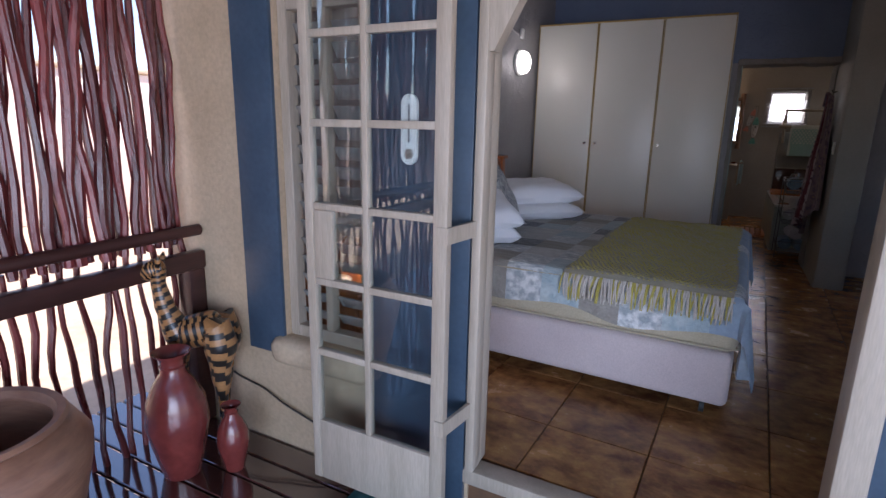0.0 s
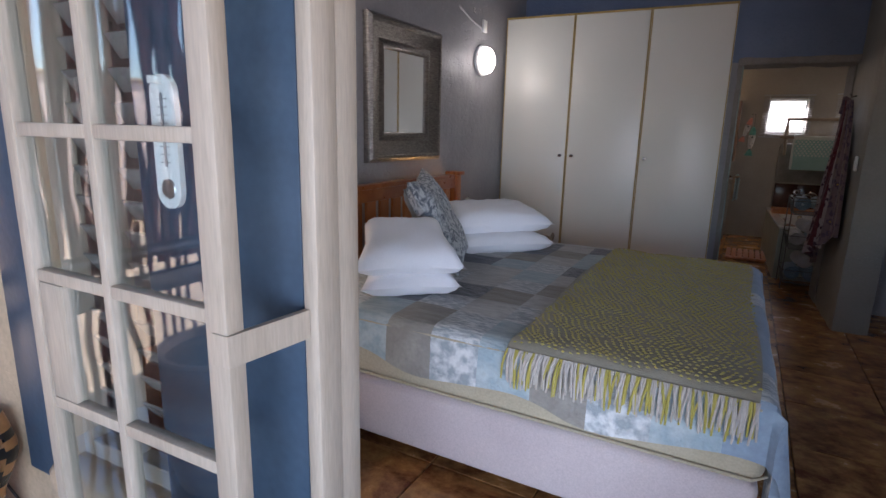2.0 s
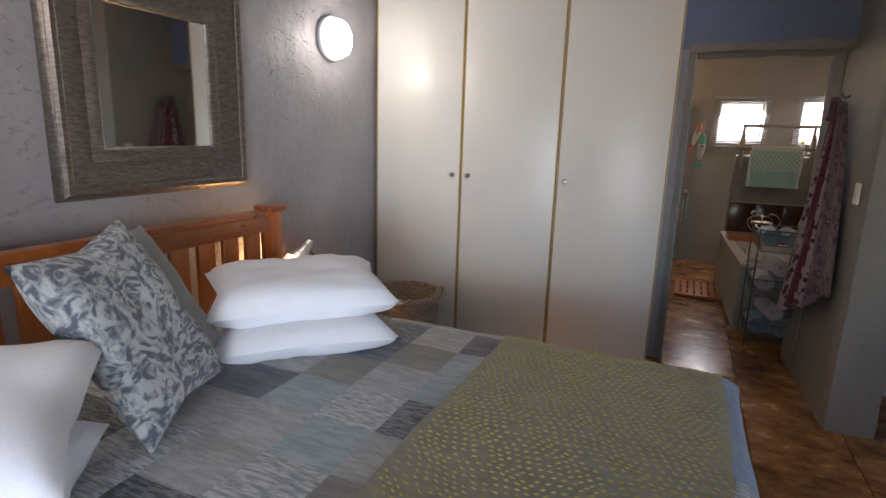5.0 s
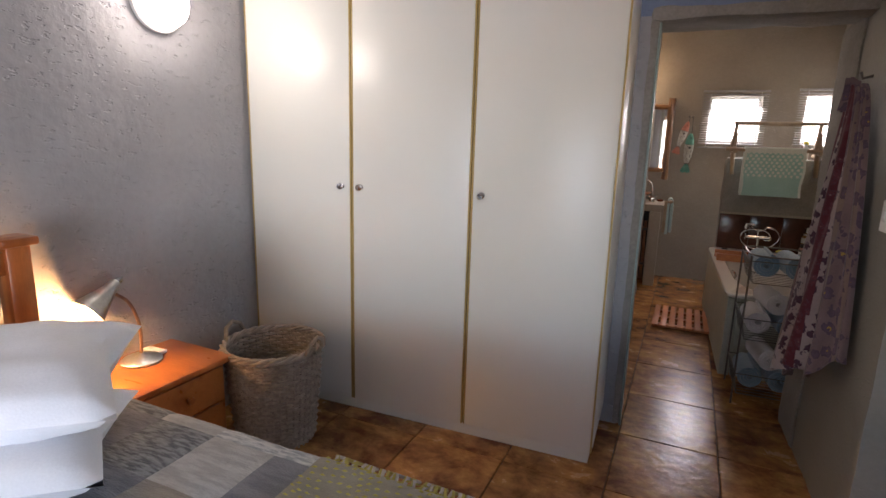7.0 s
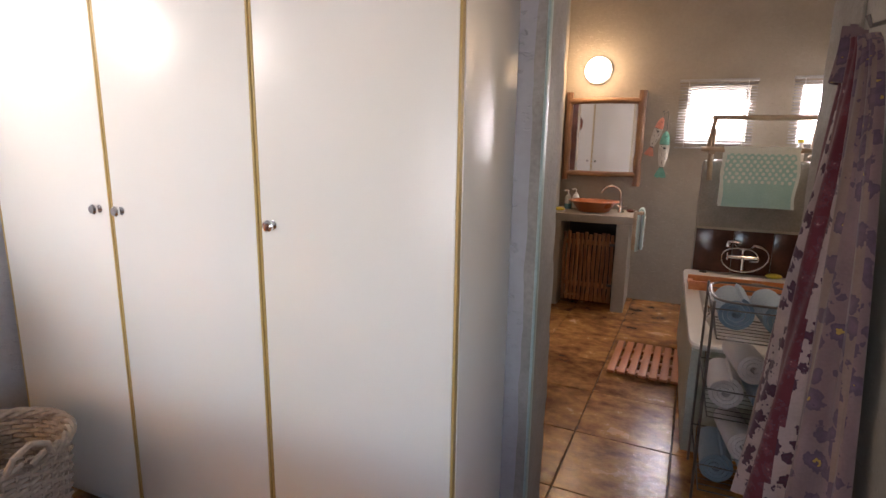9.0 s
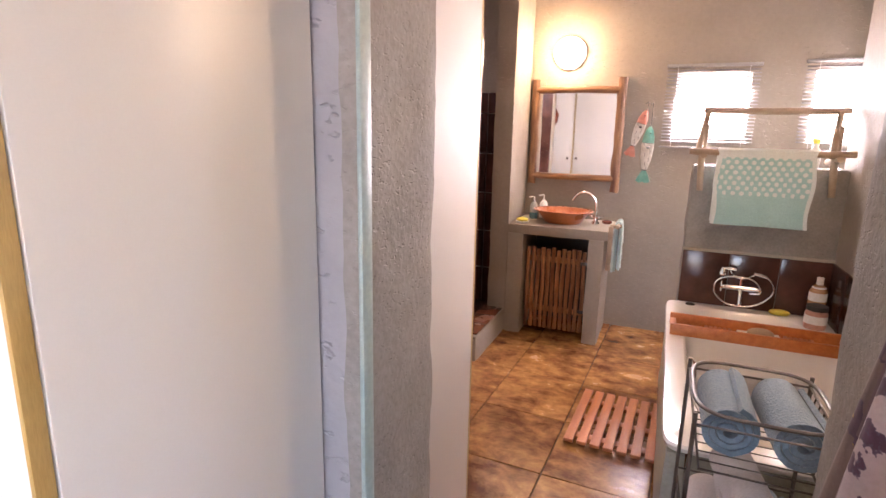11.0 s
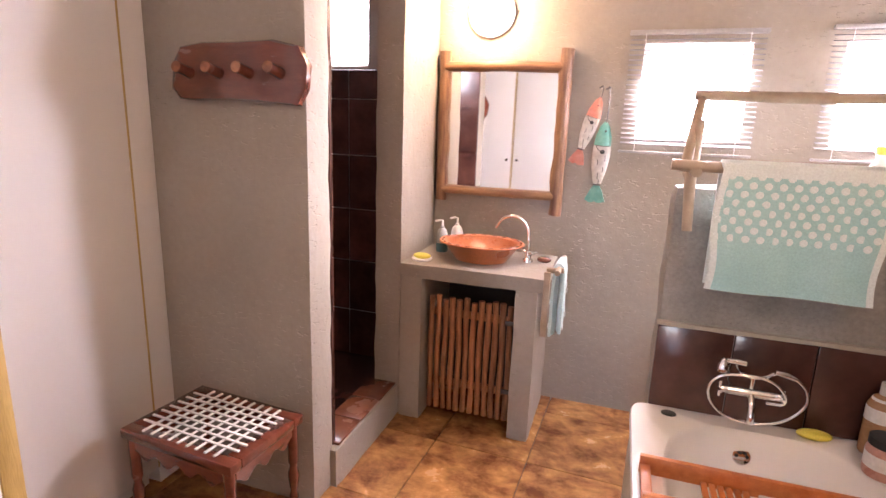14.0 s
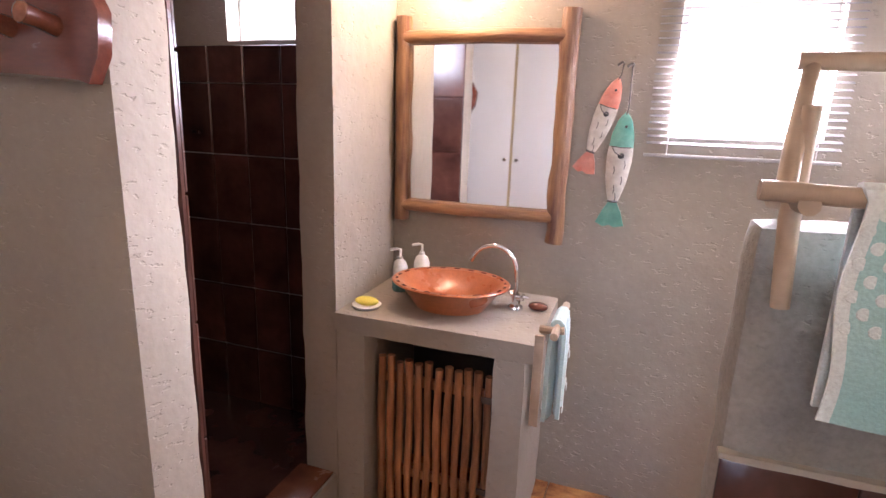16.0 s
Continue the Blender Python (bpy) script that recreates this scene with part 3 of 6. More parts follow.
whole("wall_bath_link", box(1.97, 2.5, 7.05, 7.165, 0, 3.2, 0), BATH_PLASTER, "warm grey plaster wall at the foot of the tub", "wall", kind=S)
WIN = [(1.375, 1.865, 1.54, 2.01), (2.245, 2.735, 1.54, 2.01), (-0.58, -0.16, 1.90, 2.35)]
whole("wall_north", wall_with_holes(-1.3, 3.2, -0.1, 3.2, 10.44, 10.64, WIN), BATH_PLASTER, "warm grey trowelled plaster wall with small windows", "wall", kind=S)
whole("wall_bath_west", box(-1.5, -1.3, 6.9, 10.64, 0, 3.2, 0), BATH_PLASTER, "plain plaster wall behind the cupboards", "wall", kind=S)
whole("wall_hook", rough_box(-0.95, 0.25, 9.12, 9.285, -0.05, 3.2, 0.045, 0.005, 0.022, seed=7), BATH_PLASTER, "grey plaster shower partition with a rough end", "wall", kind=S)
whole("wall_alcove", rough_box(0.135, 0.29, 9.92, 10.445, -0.05, 3.2, 0.045, 0.006, 0.022, seed=9), BATH_PLASTER, "rough plaster pier between shower and vanity", "wall", kind=S)
whole("wall_shower_west", box(-1.0, -0.9, 9.28, 10.45, 0, 3.2, 0), DARK_TILE, "dark brown tiled shower wall", "wall", kind=S)
whole("wall_shower_south", box(-0.9, 0.243, 9.287, 9.297, 0, 3.2, 0), DARK_TILE, "dark brown tiled inner shower wall", "wall", kind=S)
whole("shower_kerb", rough_box(0.13, 0.28, 9.25, 9.95, -0.05, 0.178, 0.045, 0.004, 0.015, seed=11), BATH_PLASTER, "plastered shower kerb", "kerb", kind=S)
whole("wall_low_tub", rough_box(1.51, 2.295, 9.455, 9.60, -0.05, 1.40, 0.05, 0.007, 0.03, seed=13), ROUGH_PLASTER, "rough grey half-height wall at the head of the tub", "wall", kind=S)
whole("ceiling", box(-1.7, 3.6, 2.05, 10.64, 3.2, 3.3, 0), CEILING, "pale plain ceiling", "ceiling", kind=S)
whole("porch_ceiling", box(-2.1, 4.2, -2.4, 2.05, 2.75, 2.85, 0), DARK_WOOD, "dark timber porch ceiling", "ceiling", kind=S)
whole("floor", box(-1.5, 3.5, 2.06, 10.64, -0.35, -0.014, 0), GROUT, "brown tiled floor with dark grout", "floor", kind=S)
whole("door_sill", box(DOOR_X0 - 0.06, DOOR_X1 + 0.06, 2.03, 2.13, -0.06, 0.008, 0.008), CREAM_WOOD, "cream painted wooden door sill", "door sill", kind=S)


# ---- openings ----
def small_window(k, x0, x1, z0, z1, blind=True):
    w = tagged(new("window_%d" % k), "small white steel window with bright daylight behind", "window", kind=S)
    w.matrix_world = pose((x0 + x1) / 2, 10.5, z0)
    a, h = (x1 - x0) / 2, z1 - z0
    fr = bmesh.new()
    for q in ((-a, -a + 0.03, 0, h), (a - 0.03, a, 0, h), (-a + 0.03, a - 0.03, 0, 0.03), (-a + 0.03, a - 0.03, h - 0.03, h)):
        box(q[0], q[1], 0.03, 0.06, q[2], q[3], 0.003, 1, fr)
    part("window_frame", fr, WHITE, w)
    part("pane", box(-a + 0.028, a - 0.028, 0.05, 0.056, 0.028, h - 0.028, 0), FROST, w, "bright daylit pane")


def blind(x0, x1, z0, z1):
    b = thing("venetian_blind", "white slatted venetian blind, coloured grey as backlit, over a small window", "blind", pose((x0 + x1) / 2, 10.43, z1), "bathroom window blinds")
    a, h = (x1 - x0) / 2, z1 - z0
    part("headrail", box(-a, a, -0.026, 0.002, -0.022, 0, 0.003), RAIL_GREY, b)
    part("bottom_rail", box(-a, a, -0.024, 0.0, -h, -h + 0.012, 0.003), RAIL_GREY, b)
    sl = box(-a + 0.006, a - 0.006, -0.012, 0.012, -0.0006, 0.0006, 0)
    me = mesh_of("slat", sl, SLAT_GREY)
    n = int((h - 0.06) / 0.024)
    for i in range(n):
        part("slat", me, None, b, m=pose(0, -0.012, -0.045 - i * 0.024, 20))
    for x in (-a * 0.75, a * 0.75):
        part("cord", tube([(x, -0.026, -0.02), (x, -0.026, -h + 0.01)], 0.0015, 5), WHITE, b)


for k, q in enumerate(WIN):
    small_window(k + 1, *q)
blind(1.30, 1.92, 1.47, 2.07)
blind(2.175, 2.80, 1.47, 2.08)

# door frame
df = tagged(new("door_frame"), "cream painted wooden frame of the bedroom doors", "door frame", kind=S)
for nm, q in (("jamb", (0.065, DOOR_X0, 2.015, 2.09, 0.012, 2.12)), ("jamb", (0.075, DOOR_X0 - 0.004, 2.09, 2.164, 0.012, 2.12)),
              ("jamb", (DOOR_X1, DOOR_X1 + 0.09, 2.005, 2.13, 0.012, 2.12)), ("head", (0.065, DOOR_X1 + 0.11, 2.005, 2.2, 2.05, 2.16))):
    part(nm, box(*q, 0.008), CREAM_WOOD, df)
for s, x in ((1, DOOR_X0), (-1, DOOR_X1)):
    br = bmesh.new()
    vs = [(x, 1.68), (x + s * 0.02, 1.68), (x + s * 0.22, 2.05), (x, 2.05)]
    a, b = ([br.verts.new((u, v, z)) for u, z in vs] for v in (2.02, 2.08))
    br.faces.new(a), br.faces.new(b)
    for i in range(4):
        br.faces.new((a[i], a[(i + 1) % 4], b[(i + 1) % 4], b[i]))
    part("corner_brace", br, CREAM_WOOD, df)


def glazed_door(m, mirror=1, name="door_1"):
    """A leaf with two columns of panes over a solid bottom panel; hinges on its x = 0 side."""
    d = tagged(new(name), "cream wooden glazed door leaf standing open flat", "door", kind=S)
    d.matrix_world = m
    w, h, s = 0.64, 2.08, mirror
    X = lambda x0, x1: (min(s * x0, s * x1), max(s * x0, s * x1))
    part("stile", box(*X(0, 0.055), -0.02, 0.02, 0, h, 0.004), CREAM_WOOD, d)
    part("stile", box(*X(w - 0.04, w), -0.02, 0.02, 0, h, 0.004), CREAM_WOOD, d)
    part("bottom_panel", box(*X(0.055, w - 0.04), -0.016, 0.016, 0, 0.285, 0.004), CREAM_WOOD, d)
    part("mullion", box(*X(0.335, 0.36), -0.016, 0.016, 0.285, h - 0.06, 0.003), CREAM_WOOD, d)
    zs = [0.285, 0.605, 0.915, 1.225, 1.545, 1.865, h - 0.06]
    for z in zs[1:]:
        part("muntin", box(*X(0.055, 0.335), -0.015, 0.015, z - 0.014, z + 0.014 + (0.06 if z > 2 else 0), 0.003), CREAM_WOOD, d)
        part("muntin", box(*X(0.36, w - 0.04), -0.015, 0.015, z - 0.014, z + 0.014 + (0.06 if z > 2 else 0), 0.003), CREAM_WOOD, d)
    part("lock_block", box(*X(0.51, w - 0.041), -0.015, 0.015, 0.93, 1.21, 0.003), CREAM_WOOD, d)
    for a, b in zip(zs, zs[1:]):
        for x0, x1 in ((0.052, 0.338), (0.357, w - 0.037)):
            pn = part("pane", box(*X(x0, x1), -0.002, 0.002, a, b, 0), GLASS, d, "clear glass pane")
            pn.visible_shadow = False
    for z in (0.42, 1.17):
        hb = prism([(s * 0.035, -0.024), (s * -0.005, -0.024), (s * -0.03, 0.163), (s * -0.015, 0.163), (s * 0.004, 0.0), (s * 0.035, -0.0201)], z - 0.03, z + 0.03)
        bmesh.ops.rotate(hb, cent=(0, 0, 0), matrix=Matrix.Rotation(radians(90), 3, "X"), verts=hb.verts)
        bmesh.ops.scale(hb, vec=(1, -1, 1), verts=hb.verts)
        part("hinge", hb, CREAM_WOOD, d, "painted projecting hinge")
    return d


glazed_door(pose(0.055, 1.85, -0.12), -1)
# the window beside the door
w2 = tagged(new("window_4"), "cream wooden window with steel louvres behind", "window", kind=S)
w2.matrix_world = pose(-0.685, 2.11, 0.40)
fr = bmesh.new()
for q in ((-0.242, -0.19, 0, 1.55), (0.19, 0.242, 0, 1.55), (-0.19, 0.19, 0, 0.06), (-0.19, 0.19, 1.49, 1.55)):
    box(q[0], q[1], -0.03, 0.03, q[2], q[3], 0.004, 1, fr)
part("window_frame", fr, CREAM_WOOD, w2)
part("mullion", box(-0.02, 0.02, -0.025, 0.025, 0.06, 1.49, 0.003), CREAM_WOOD, w2)
for i in range(16):
    part("slat", box(-0.188, -0.022, -0.004, 0.004, -0.035, 0.035, 0.001), LOUVRE, w2, m=pose(0, 0.03, 0.11 + i * 0.087, 35))
    part("slat", box(0.022, 0.188, -0.004, 0.004, -0.035, 0.035, 0.001), LOUVRE, w2, m=pose(0, 0.03, 0.11 + i * 0.087, 35))
sill = rough_box(-1.0, -0.43, 1.985, 2.12, 0.26, 0.40, 0.04, 0.01, 0.05, seed=21)
whole("window_sill", sill, CREAM_WALL, "cream plastered sloping window sill", "window sill", kind=S)

# ---- porch ----
deck = tagged(new("porch_deck"), "polished dark red-brown timber deck", "deck", kind=S)
rng = random.Random(3)
me = mesh_of("board", box(-2.1, 4.2, -0.07, 0.07, -0.03, 0, 0.006), DECK)
for i in range(30):
    part("board", me, None, deck, m=pose(0, 1.955 - i * 0.15, -0.20))
whole("deck_bearer", box(-2.0, 4.1, -2.4, 2.04, -0.32, -0.235, 0), DARK_WOOD, "dark timber bearers under the deck", "deck", kind=S)

fence = thing("pole_fence", "screen of thin dark varnished poles between heavy rails", "fence", pose(-1.55, 0, -0.2))


def pole(y, z0, z1, r, rng, x=0.0):
    pts, rs = [], []
    ph, am = rng.uniform(0, 6), rng.uniform(0.008, 0.022)
    lean = rng.uniform(-0.04, 0.04)
    n = 11
    for k in range(n + 1):
        f = k / n
        z = z0 + (z1 - z0) * f
        pts.append((x + am * 0.7 * math.sin(ph + z * 4.3), y + lean * (f - 0.5) + am * math.sin(ph * 1.7 + z * 6.1) + am * 0.4 * math.sin(z * 17 + ph), z))
        rs.append(r * (1 + 0.18 * math.sin(z * 9 + ph)))
    return tube(pts, rs, 7)


y = -2.2
while y < 2.0:
    part("pole", pole(y, 1.0, 2.95, rng.uniform(0.014, 0.022), rng, rng.choice((-0.02, 0.02))), POLE, fence)
    y += rng.uniform(0.020, 0.036)
y = -2.2
while y < 2.0:
    part("pole", pole(y, 0.0, 1.02, rng.uniform(0.010, 0.016), rng, -0.02), POLE, fence)
    y += rng.uniform(0.046, 0.085)
part("rail", tube([(0.05, -2.3, 1.07), (0.052, 0, 1.075), (0.05, 2.04, 1.07)], 0.03, 10), DARK_WOOD, fence)
part("rail", box(0.02, 0.085, -2.3, 2.045, 0.87, 0.965, 0.012), DARK_WOOD, fence)
part("post", box(-0.03, 0.07, 1.95, 2.045, 0.0, 0.87, 0.01), DARK_WOOD, fence)


def jar(name, m, k, label, mtl=None):
    prof = [(0, 0), (0.088, 0), (0.095, 0.02), (0.135, 0.20), (0.152, 0.30), (0.14, 0.42), (0.095, 0.52), (0.062, 0.57), (0.055, 0.62), (0.062, 0.65), (0.088, 0.672),
            (0.092, 0.68), (0.08, 0.675), (0.048, 0.64), (0.045, 0.60), (0.05, 0.57)]
    ob = thing(name, label, "vase", m)
    part("body", lathe([(r * k, z * k) for r, z in prof], 40), mtl or CLAY, ob)
    part("neck_ring", lathe([(0.058 * k, 0.60 * k), (0.064 * k, 0.606 * k), (0.058 * k, 0.612 * k)], 32), mtl or CLAY, ob)
    return ob


jar("vase", pose(-1.22, 1.63, -0.2), 0.90, "tall glazed red clay vase standing on the deck")
jar("vase", pose(-1.03, 1.77, -0.2), 0.49, "small glazed red clay vase beside the tall one")
urn = thing("urn", "large weathered terracotta urn with a wide flared rim", "planter", pose(-1.17, 0.86, -0.24))
part("body", lathe([(0, 0), (0.20, 0), (0.22, 0.03), (0.29, 0.30), (0.335, 0.50), (0.345, 0.58), (0.30, 0.655), (0.255, 0.675), (0.24, 0.66), (0.25, 0.62), (0.29, 0.55), (0.27, 0.3), (0.2, 0.06), (0, 0.05)], 48), TERRACOTTA, urn)
part("rim_band", lathe([(0.262, 0.668), (0.285, 0.685), (0.275, 0.70), (0.25, 0.695), (0.236, 0.672)], 48), TERRACOTTA, urn)

# striped carved animal
sc = bmesh.new()


def striped(bm, pts, rs, seg=18, n=34):
    """A smooth carved limb with dark and tan stripes along it."""
    P = [Vector(p) for p in pts]
    out, rr = [], []
    for k in range(n + 1):
        f = k / n * (len(P) - 1)
        i = min(int(f), len(P) - 2)
        t = f - i
        t2 = t * t * (3 - 2 * t)
        out.append(P[i].lerp(P[i + 1], t))
        rr.append(rs[i] + (rs[i + 1] - rs[i]) * t2)
    start = len(bm.faces)
    tube(out, rr, seg, bm)
    bm.faces.ensure_lookup_table()
    for q in range(start, len(bm.faces)):
        k, s = (q - start) // seg, (q - start) % seg
        bm.faces[q].material_index = 1 if (k + abs(s - seg // 2) // 3) % 4 < 2 else 0


for k in (-1, 1):
    striped(sc, [(-0.02, k * 0.04, 0.60), (-0.065, k * 0.062, 0.66), (-0.075, k * 0.058, 0.56), (-0.06, k * 0.035, 0.42), (-0.06, k * 0.026, 0.22), (-0.055, k * 0.028, 0)], [0.03, 0.066, 0.078, 0.05, 0.022, 0.027])
    striped(sc, [(0.13, k * 0.03, 0.58), (0.135, k * 0.032, 0.30), (0.13, k * 0.03, 0)], [0.045, 0.02, 0.025])
    striped(sc, [(0.185, k * 0.022, 0.94), (0.175, k * 0.035, 0.985), (0.17, k * 0.04, 1.01)], [0.012, 0.014, 0.004], 10, 8)
striped(sc, [(-0.09, 0, 0.62), (-0.02, 0, 0.63), (0.08, 0, 0.61), (0.17, 0, 0.60)], [0.05, 0.085, 0.082, 0.03])
striped(sc, [(0.12, 0, 0.60), (0.175, 0, 0.74), (0.195, 0, 0.86), (0.19, 0, 0.94)], [0.07, 0.045, 0.034, 0.036])
striped(sc, [(0.165, 0, 0.945), (0.22, 0, 0.93), (0.29, 0, 0.875)], [0.03, 0.045, 0.018])
whole("carved_animal", sc, [STRIPE_DARK, STRIPE_TAN], "black and tan striped carved wooden animal figure", "figurine", pose(-1.285, 1.87, -0.2, 0, 0, 219))
wire = tube(smoothed([(-1.40, 2.035, 0.17), (-1.28, 2.035, 0.11), (-1.1, 2.035, 0.08), (-0.95, 2.03, 0.03), (-0.75, 2.03, -0.02), (-0.6, 2.035, -0.08), (-0.5, 2.035, -0.1)]), 0.005, 6)
whole("cable", wire, IRON, "thin dark cable along the foot of the wall", "cable")
whole("door_mat", box(-0.42, 0.22, 1.42, 1.965, -0.2, -0.185, 0.005), MAT_TEAL, "teal woven door mat on the deck", "mat")

th = thing("thermometer", "white plastic thermometer stuck behind the door glass", "thermometer", pose(-0.128, 1.887, 1.30) @ Matrix.Scale(0.92, 4))
tb = prism([(p.x, p.z) for p in arc((0, 0, 0.215), 0.036, 0, 180, 12)] + [(p.x, p.z) for p in arc((0, 0, 0.02), 0.036, 180, 360, 12)], -0.012, 0.0)
part("body", tb, WHITE, th)
part("bracket", box(-0.006, 0.006, -0.036, -0.011, 0.232, 0.246, 0.001), WHITE, th)
part("tube", box(-0.004, 0.004, -0.0145, -0.0125, 0.07, 0.215, 0.001), GREY_INK, th, "thin grey measuring tube")
part("dial", lathe([(0, 0.002), (0.019, 0.002), (0.021, 0)], 20, m=pose(0, -0.0125, 0.025, 90)), STEEL, th, "small round dial")
for i in range(9):
    for s in (-1, 1):
        part("scale_mark", box(s * 0.010 - 0.004, s * 0.010 + 0.004, -0.0140, -0.0124, 0.078 + i * 0.0155, 0.080 + i * 0.0155, 0), GREY_INK, th)

# garden seen between the poles
gw = thing("garden_wall", "sunlit reddish plastered garden wall", "garden wall", pose(-9, 0, -0.32))
part("wall", box(-0.15, 0.15, -14, 14, 0, 2.5, 0.02), FAR_WALL, gw)
part("coping", box(-0.2, 0.2, -14, 14, 2.5, 2.58, 0.02), CREAM_WALL, gw)


# ---- bedroom ----
def wardrobe(name, m, doors, w, depth, h, knobs, lam, label, knob_z=1.25):
    """A built-in wardrobe: local x across the front, -y towards the room, doors of width w each."""
    ob = thing(name, label, "wardrobe", m)
    W = doors * w
    part("carcass", box(0.0, W, 0.022, depth, 0.10, h, 0.003), lam, ob)
    part("plinth", box(0.02, W - 0.02, 0.05, depth, 0.0, 0.10, 0.003), lam, ob)
    part("top_strip", box(0, W, 0.0, 0.021, h - 0.012, h + 0.004, 0.002), EDGING, ob, "ochre edge strip")
    for i in range(doors):
        d = part("door", box(i * w + 0.011, (i + 1) * w - 0.011, 0.0, 0.02, 0.085, h - 0.014, 0.002), lam, ob)
        for x in (i * w + 0.003, (i + 1) * w - 0.010):
            part("edge_strip", box(x, x + 0.0075, -0.0008, 0.020, 0.085, h - 0.014, 0.001), EDGING, d, "ochre edge banding")
        kx = i * w + (0.055 if knobs[i] == "l" else w - 0.055)
        part("knob", lathe([(0, 0.034), (0.013, 0.033), (0.018, 0.027), (0.017, 0.019), (0.008, 0.011), (0.007, 0.004), (0.014, 0.003), (0.014, 0)], 20,
                           m=pose(kx, 0, 1.25, 90)), CHROME, d, "round chrome knob")
    return ob


wardrobe("wardrobe", pose(-1.115, 6.25, 0), 3, 0.642, 0.49, 2.49, "rll", LAMINATE, "tall cream laminate wardrobe with ochre-edged doors")

BED = pose(1.04, 2.97, 0, 0, 0, -1.7) @ pose(-1.04, -2.97, 0)  # the bed stands square to the wall behind it
bed = thing("bed", "king size bed with pine headboard, beige mattress and mauve base", "bed", BED)
part("base", box(-0.98, 1.03, 2.985, 4.94, 0.085, 0.37, 0.035, 4), BASE_CLOTH, bed, "mauve cloth-covered bed base")
mt = box(-0.99, 1.04, 2.97, 4.95, 0.372, 0.665, 0.055, 5)
part("mattress", mt, MATTRESS, bed, "beige mattress")
for z in (0.40, 0.64):
    pts = [(-0.95, 2.966, z), (1.0, 2.966, z), (1.044, 3.01, z), (1.044, 4.91, z), (1.0, 4.954, z), (-0.95, 4.954, z)]
    part("piping", tube(pts, 0.006, 6), MATTRESS, bed)
for x in (-0.85, 0.92):
    for y in (3.08, 4.82):
        cb = tube([(x - 0.012, y, 0.035), (x + 0.012, y, 0.035)], 0.034, 16)
        tube([(x, y, 0.06), (x, y, 0.095)], 0.012, 8, cb)
        part("caster", cb, BLACK, bed)
hb = part("headboard", box(-1.09, -1.045, 3.02, 4.90, 1.02, 1.10, 0.006), PINE, bed, "orange pine slatted headboard")
part("top_rail", box(-1.10, -1.035, 3.06, 4.86, 1.095, 1.125, 0.008), PINE, hb)
part("bottom_rail", box(-1.085, -1.05, 3.02, 4.90, 0.56, 0.66, 0.006), PINE, hb)
for y in (2.995, 4.92):
    part("post", box(-1.105, -1.03, y - 0.038, y + 0.038, 0.0, 1.115, 0.006), PINE_UP, hb)
    part("post_cap", box(-1.125, -1.01, y - 0.058, y + 0.058, 1.115, 1.145, 0.008), PINE_UP, hb)
me = mesh_of("slat", box(-1.078, -1.056, -0.045, 0.045, 0.655, 1.025, 0.004), PINE_UP)
for i in range(13):
    part("slat", me, None, hb, m=pose(0, 3.12 + i * 0.1385, 0))
TOP = 0.675
X0, X1, Y0, Y1 = -0.96, 1.045, 2.965, 4.955


def over_edge(d, r=0.05):
    """How far out and down a cloth lies that has run d metres past the edge of the bed."""
    if d <= -r:
        return d, 0.0
    a = (d + r) / r
    if a < math.pi / 2:
        return -r + r * math.sin(a), -r * (1 - math.cos(a))
    return 0.0, -r - (d + r - r * math.pi / 2)


def on_bed(a, b, lift=0.0):
    """The place on the bed's top or over its sides, from flat cloth coordinates."""
    ox, zx = over_edge(a - X1)
    x = X1 + ox
    y, zy = b, 0.0
    if b < (Y0 + Y1) / 2:
        o, zy = over_edge(Y0 - b)
        y = Y0 - o
    else:
        o, zy = over_edge(b - Y1)
        y = Y1 + o
    both = min(zx, zy)
    dx, dy = a - X1, (Y0 - b if b < (Y0 + Y1) / 2 else b - Y1)
    if dx > 0 and dy > 0:
        d, th = math.hypot(dx, dy), math.atan2(dy, dx)
        out = 0.012 + 0.16 * d
        side = -1 if b < (Y0 + Y1) / 2 else 1
        return Vector((X1 + out * math.cos(th) + lift, (Y0 if side < 0 else Y1) + side * out * math.sin(th), TOP - 0.03 - d * 0.93))
    wob = 0.006 * noise.noise(Vector((a * 3, b * 3, 1))) + 0.004 * noise.noise(Vector((a * 9, b * 9, 2)))
    down = -both
    fold = 0.02 * min(1, down * 4) * (0.7 + math.sin(b * 13 + a * 2) * 0.6) if zx < -0.02 else 0.0
    fold2 = 0.016 * min(1, down * 4) * (0.7 + math.sin(a * 17) * 0.6) if zy < -0.02 else 0.0
    return Vector((x + lift + fold, y - math.copysign(fold2 + (lift if zy < -0.02 else 0), (Y0 + Y1) / 2 - b), TOP + both + wob * (1 if down < 0.02 else 0.3) + (lift if down < 0.05 else 0)))


CELL = 0.212
NU, NV = 92, 92
A0, B0 = -1.0, 2.765
LA, LB = NU * CELL / 8, NV * CELL / 8


def patch(u, v):
    a, b = A0 + u * LA, B0 + v * LB
    i, j = int(u * NU // 8), int(v * NV // 8)
    if a > 1.0:
        return 6 if (j * 7 + 3) % 5 else 1
    if j < 2:
        return (2, 1, 3, 2, 1, 3, 2, 1, 3, 5)[i % 10]
    # more pale patches here: the bedside lamp's light is put into the pattern
    if j < 4:
        return (5, 1, 0, 1, 5, 1, 4, 2)[(i + 3 * (j % 2)) % 8]
    return (0, 1, 2, 4, 1, 5, 0, 3, 1, 2, 1, 0, 4, 5)[(i * 5 + j * 3 + (i * j) % 4) % 14]


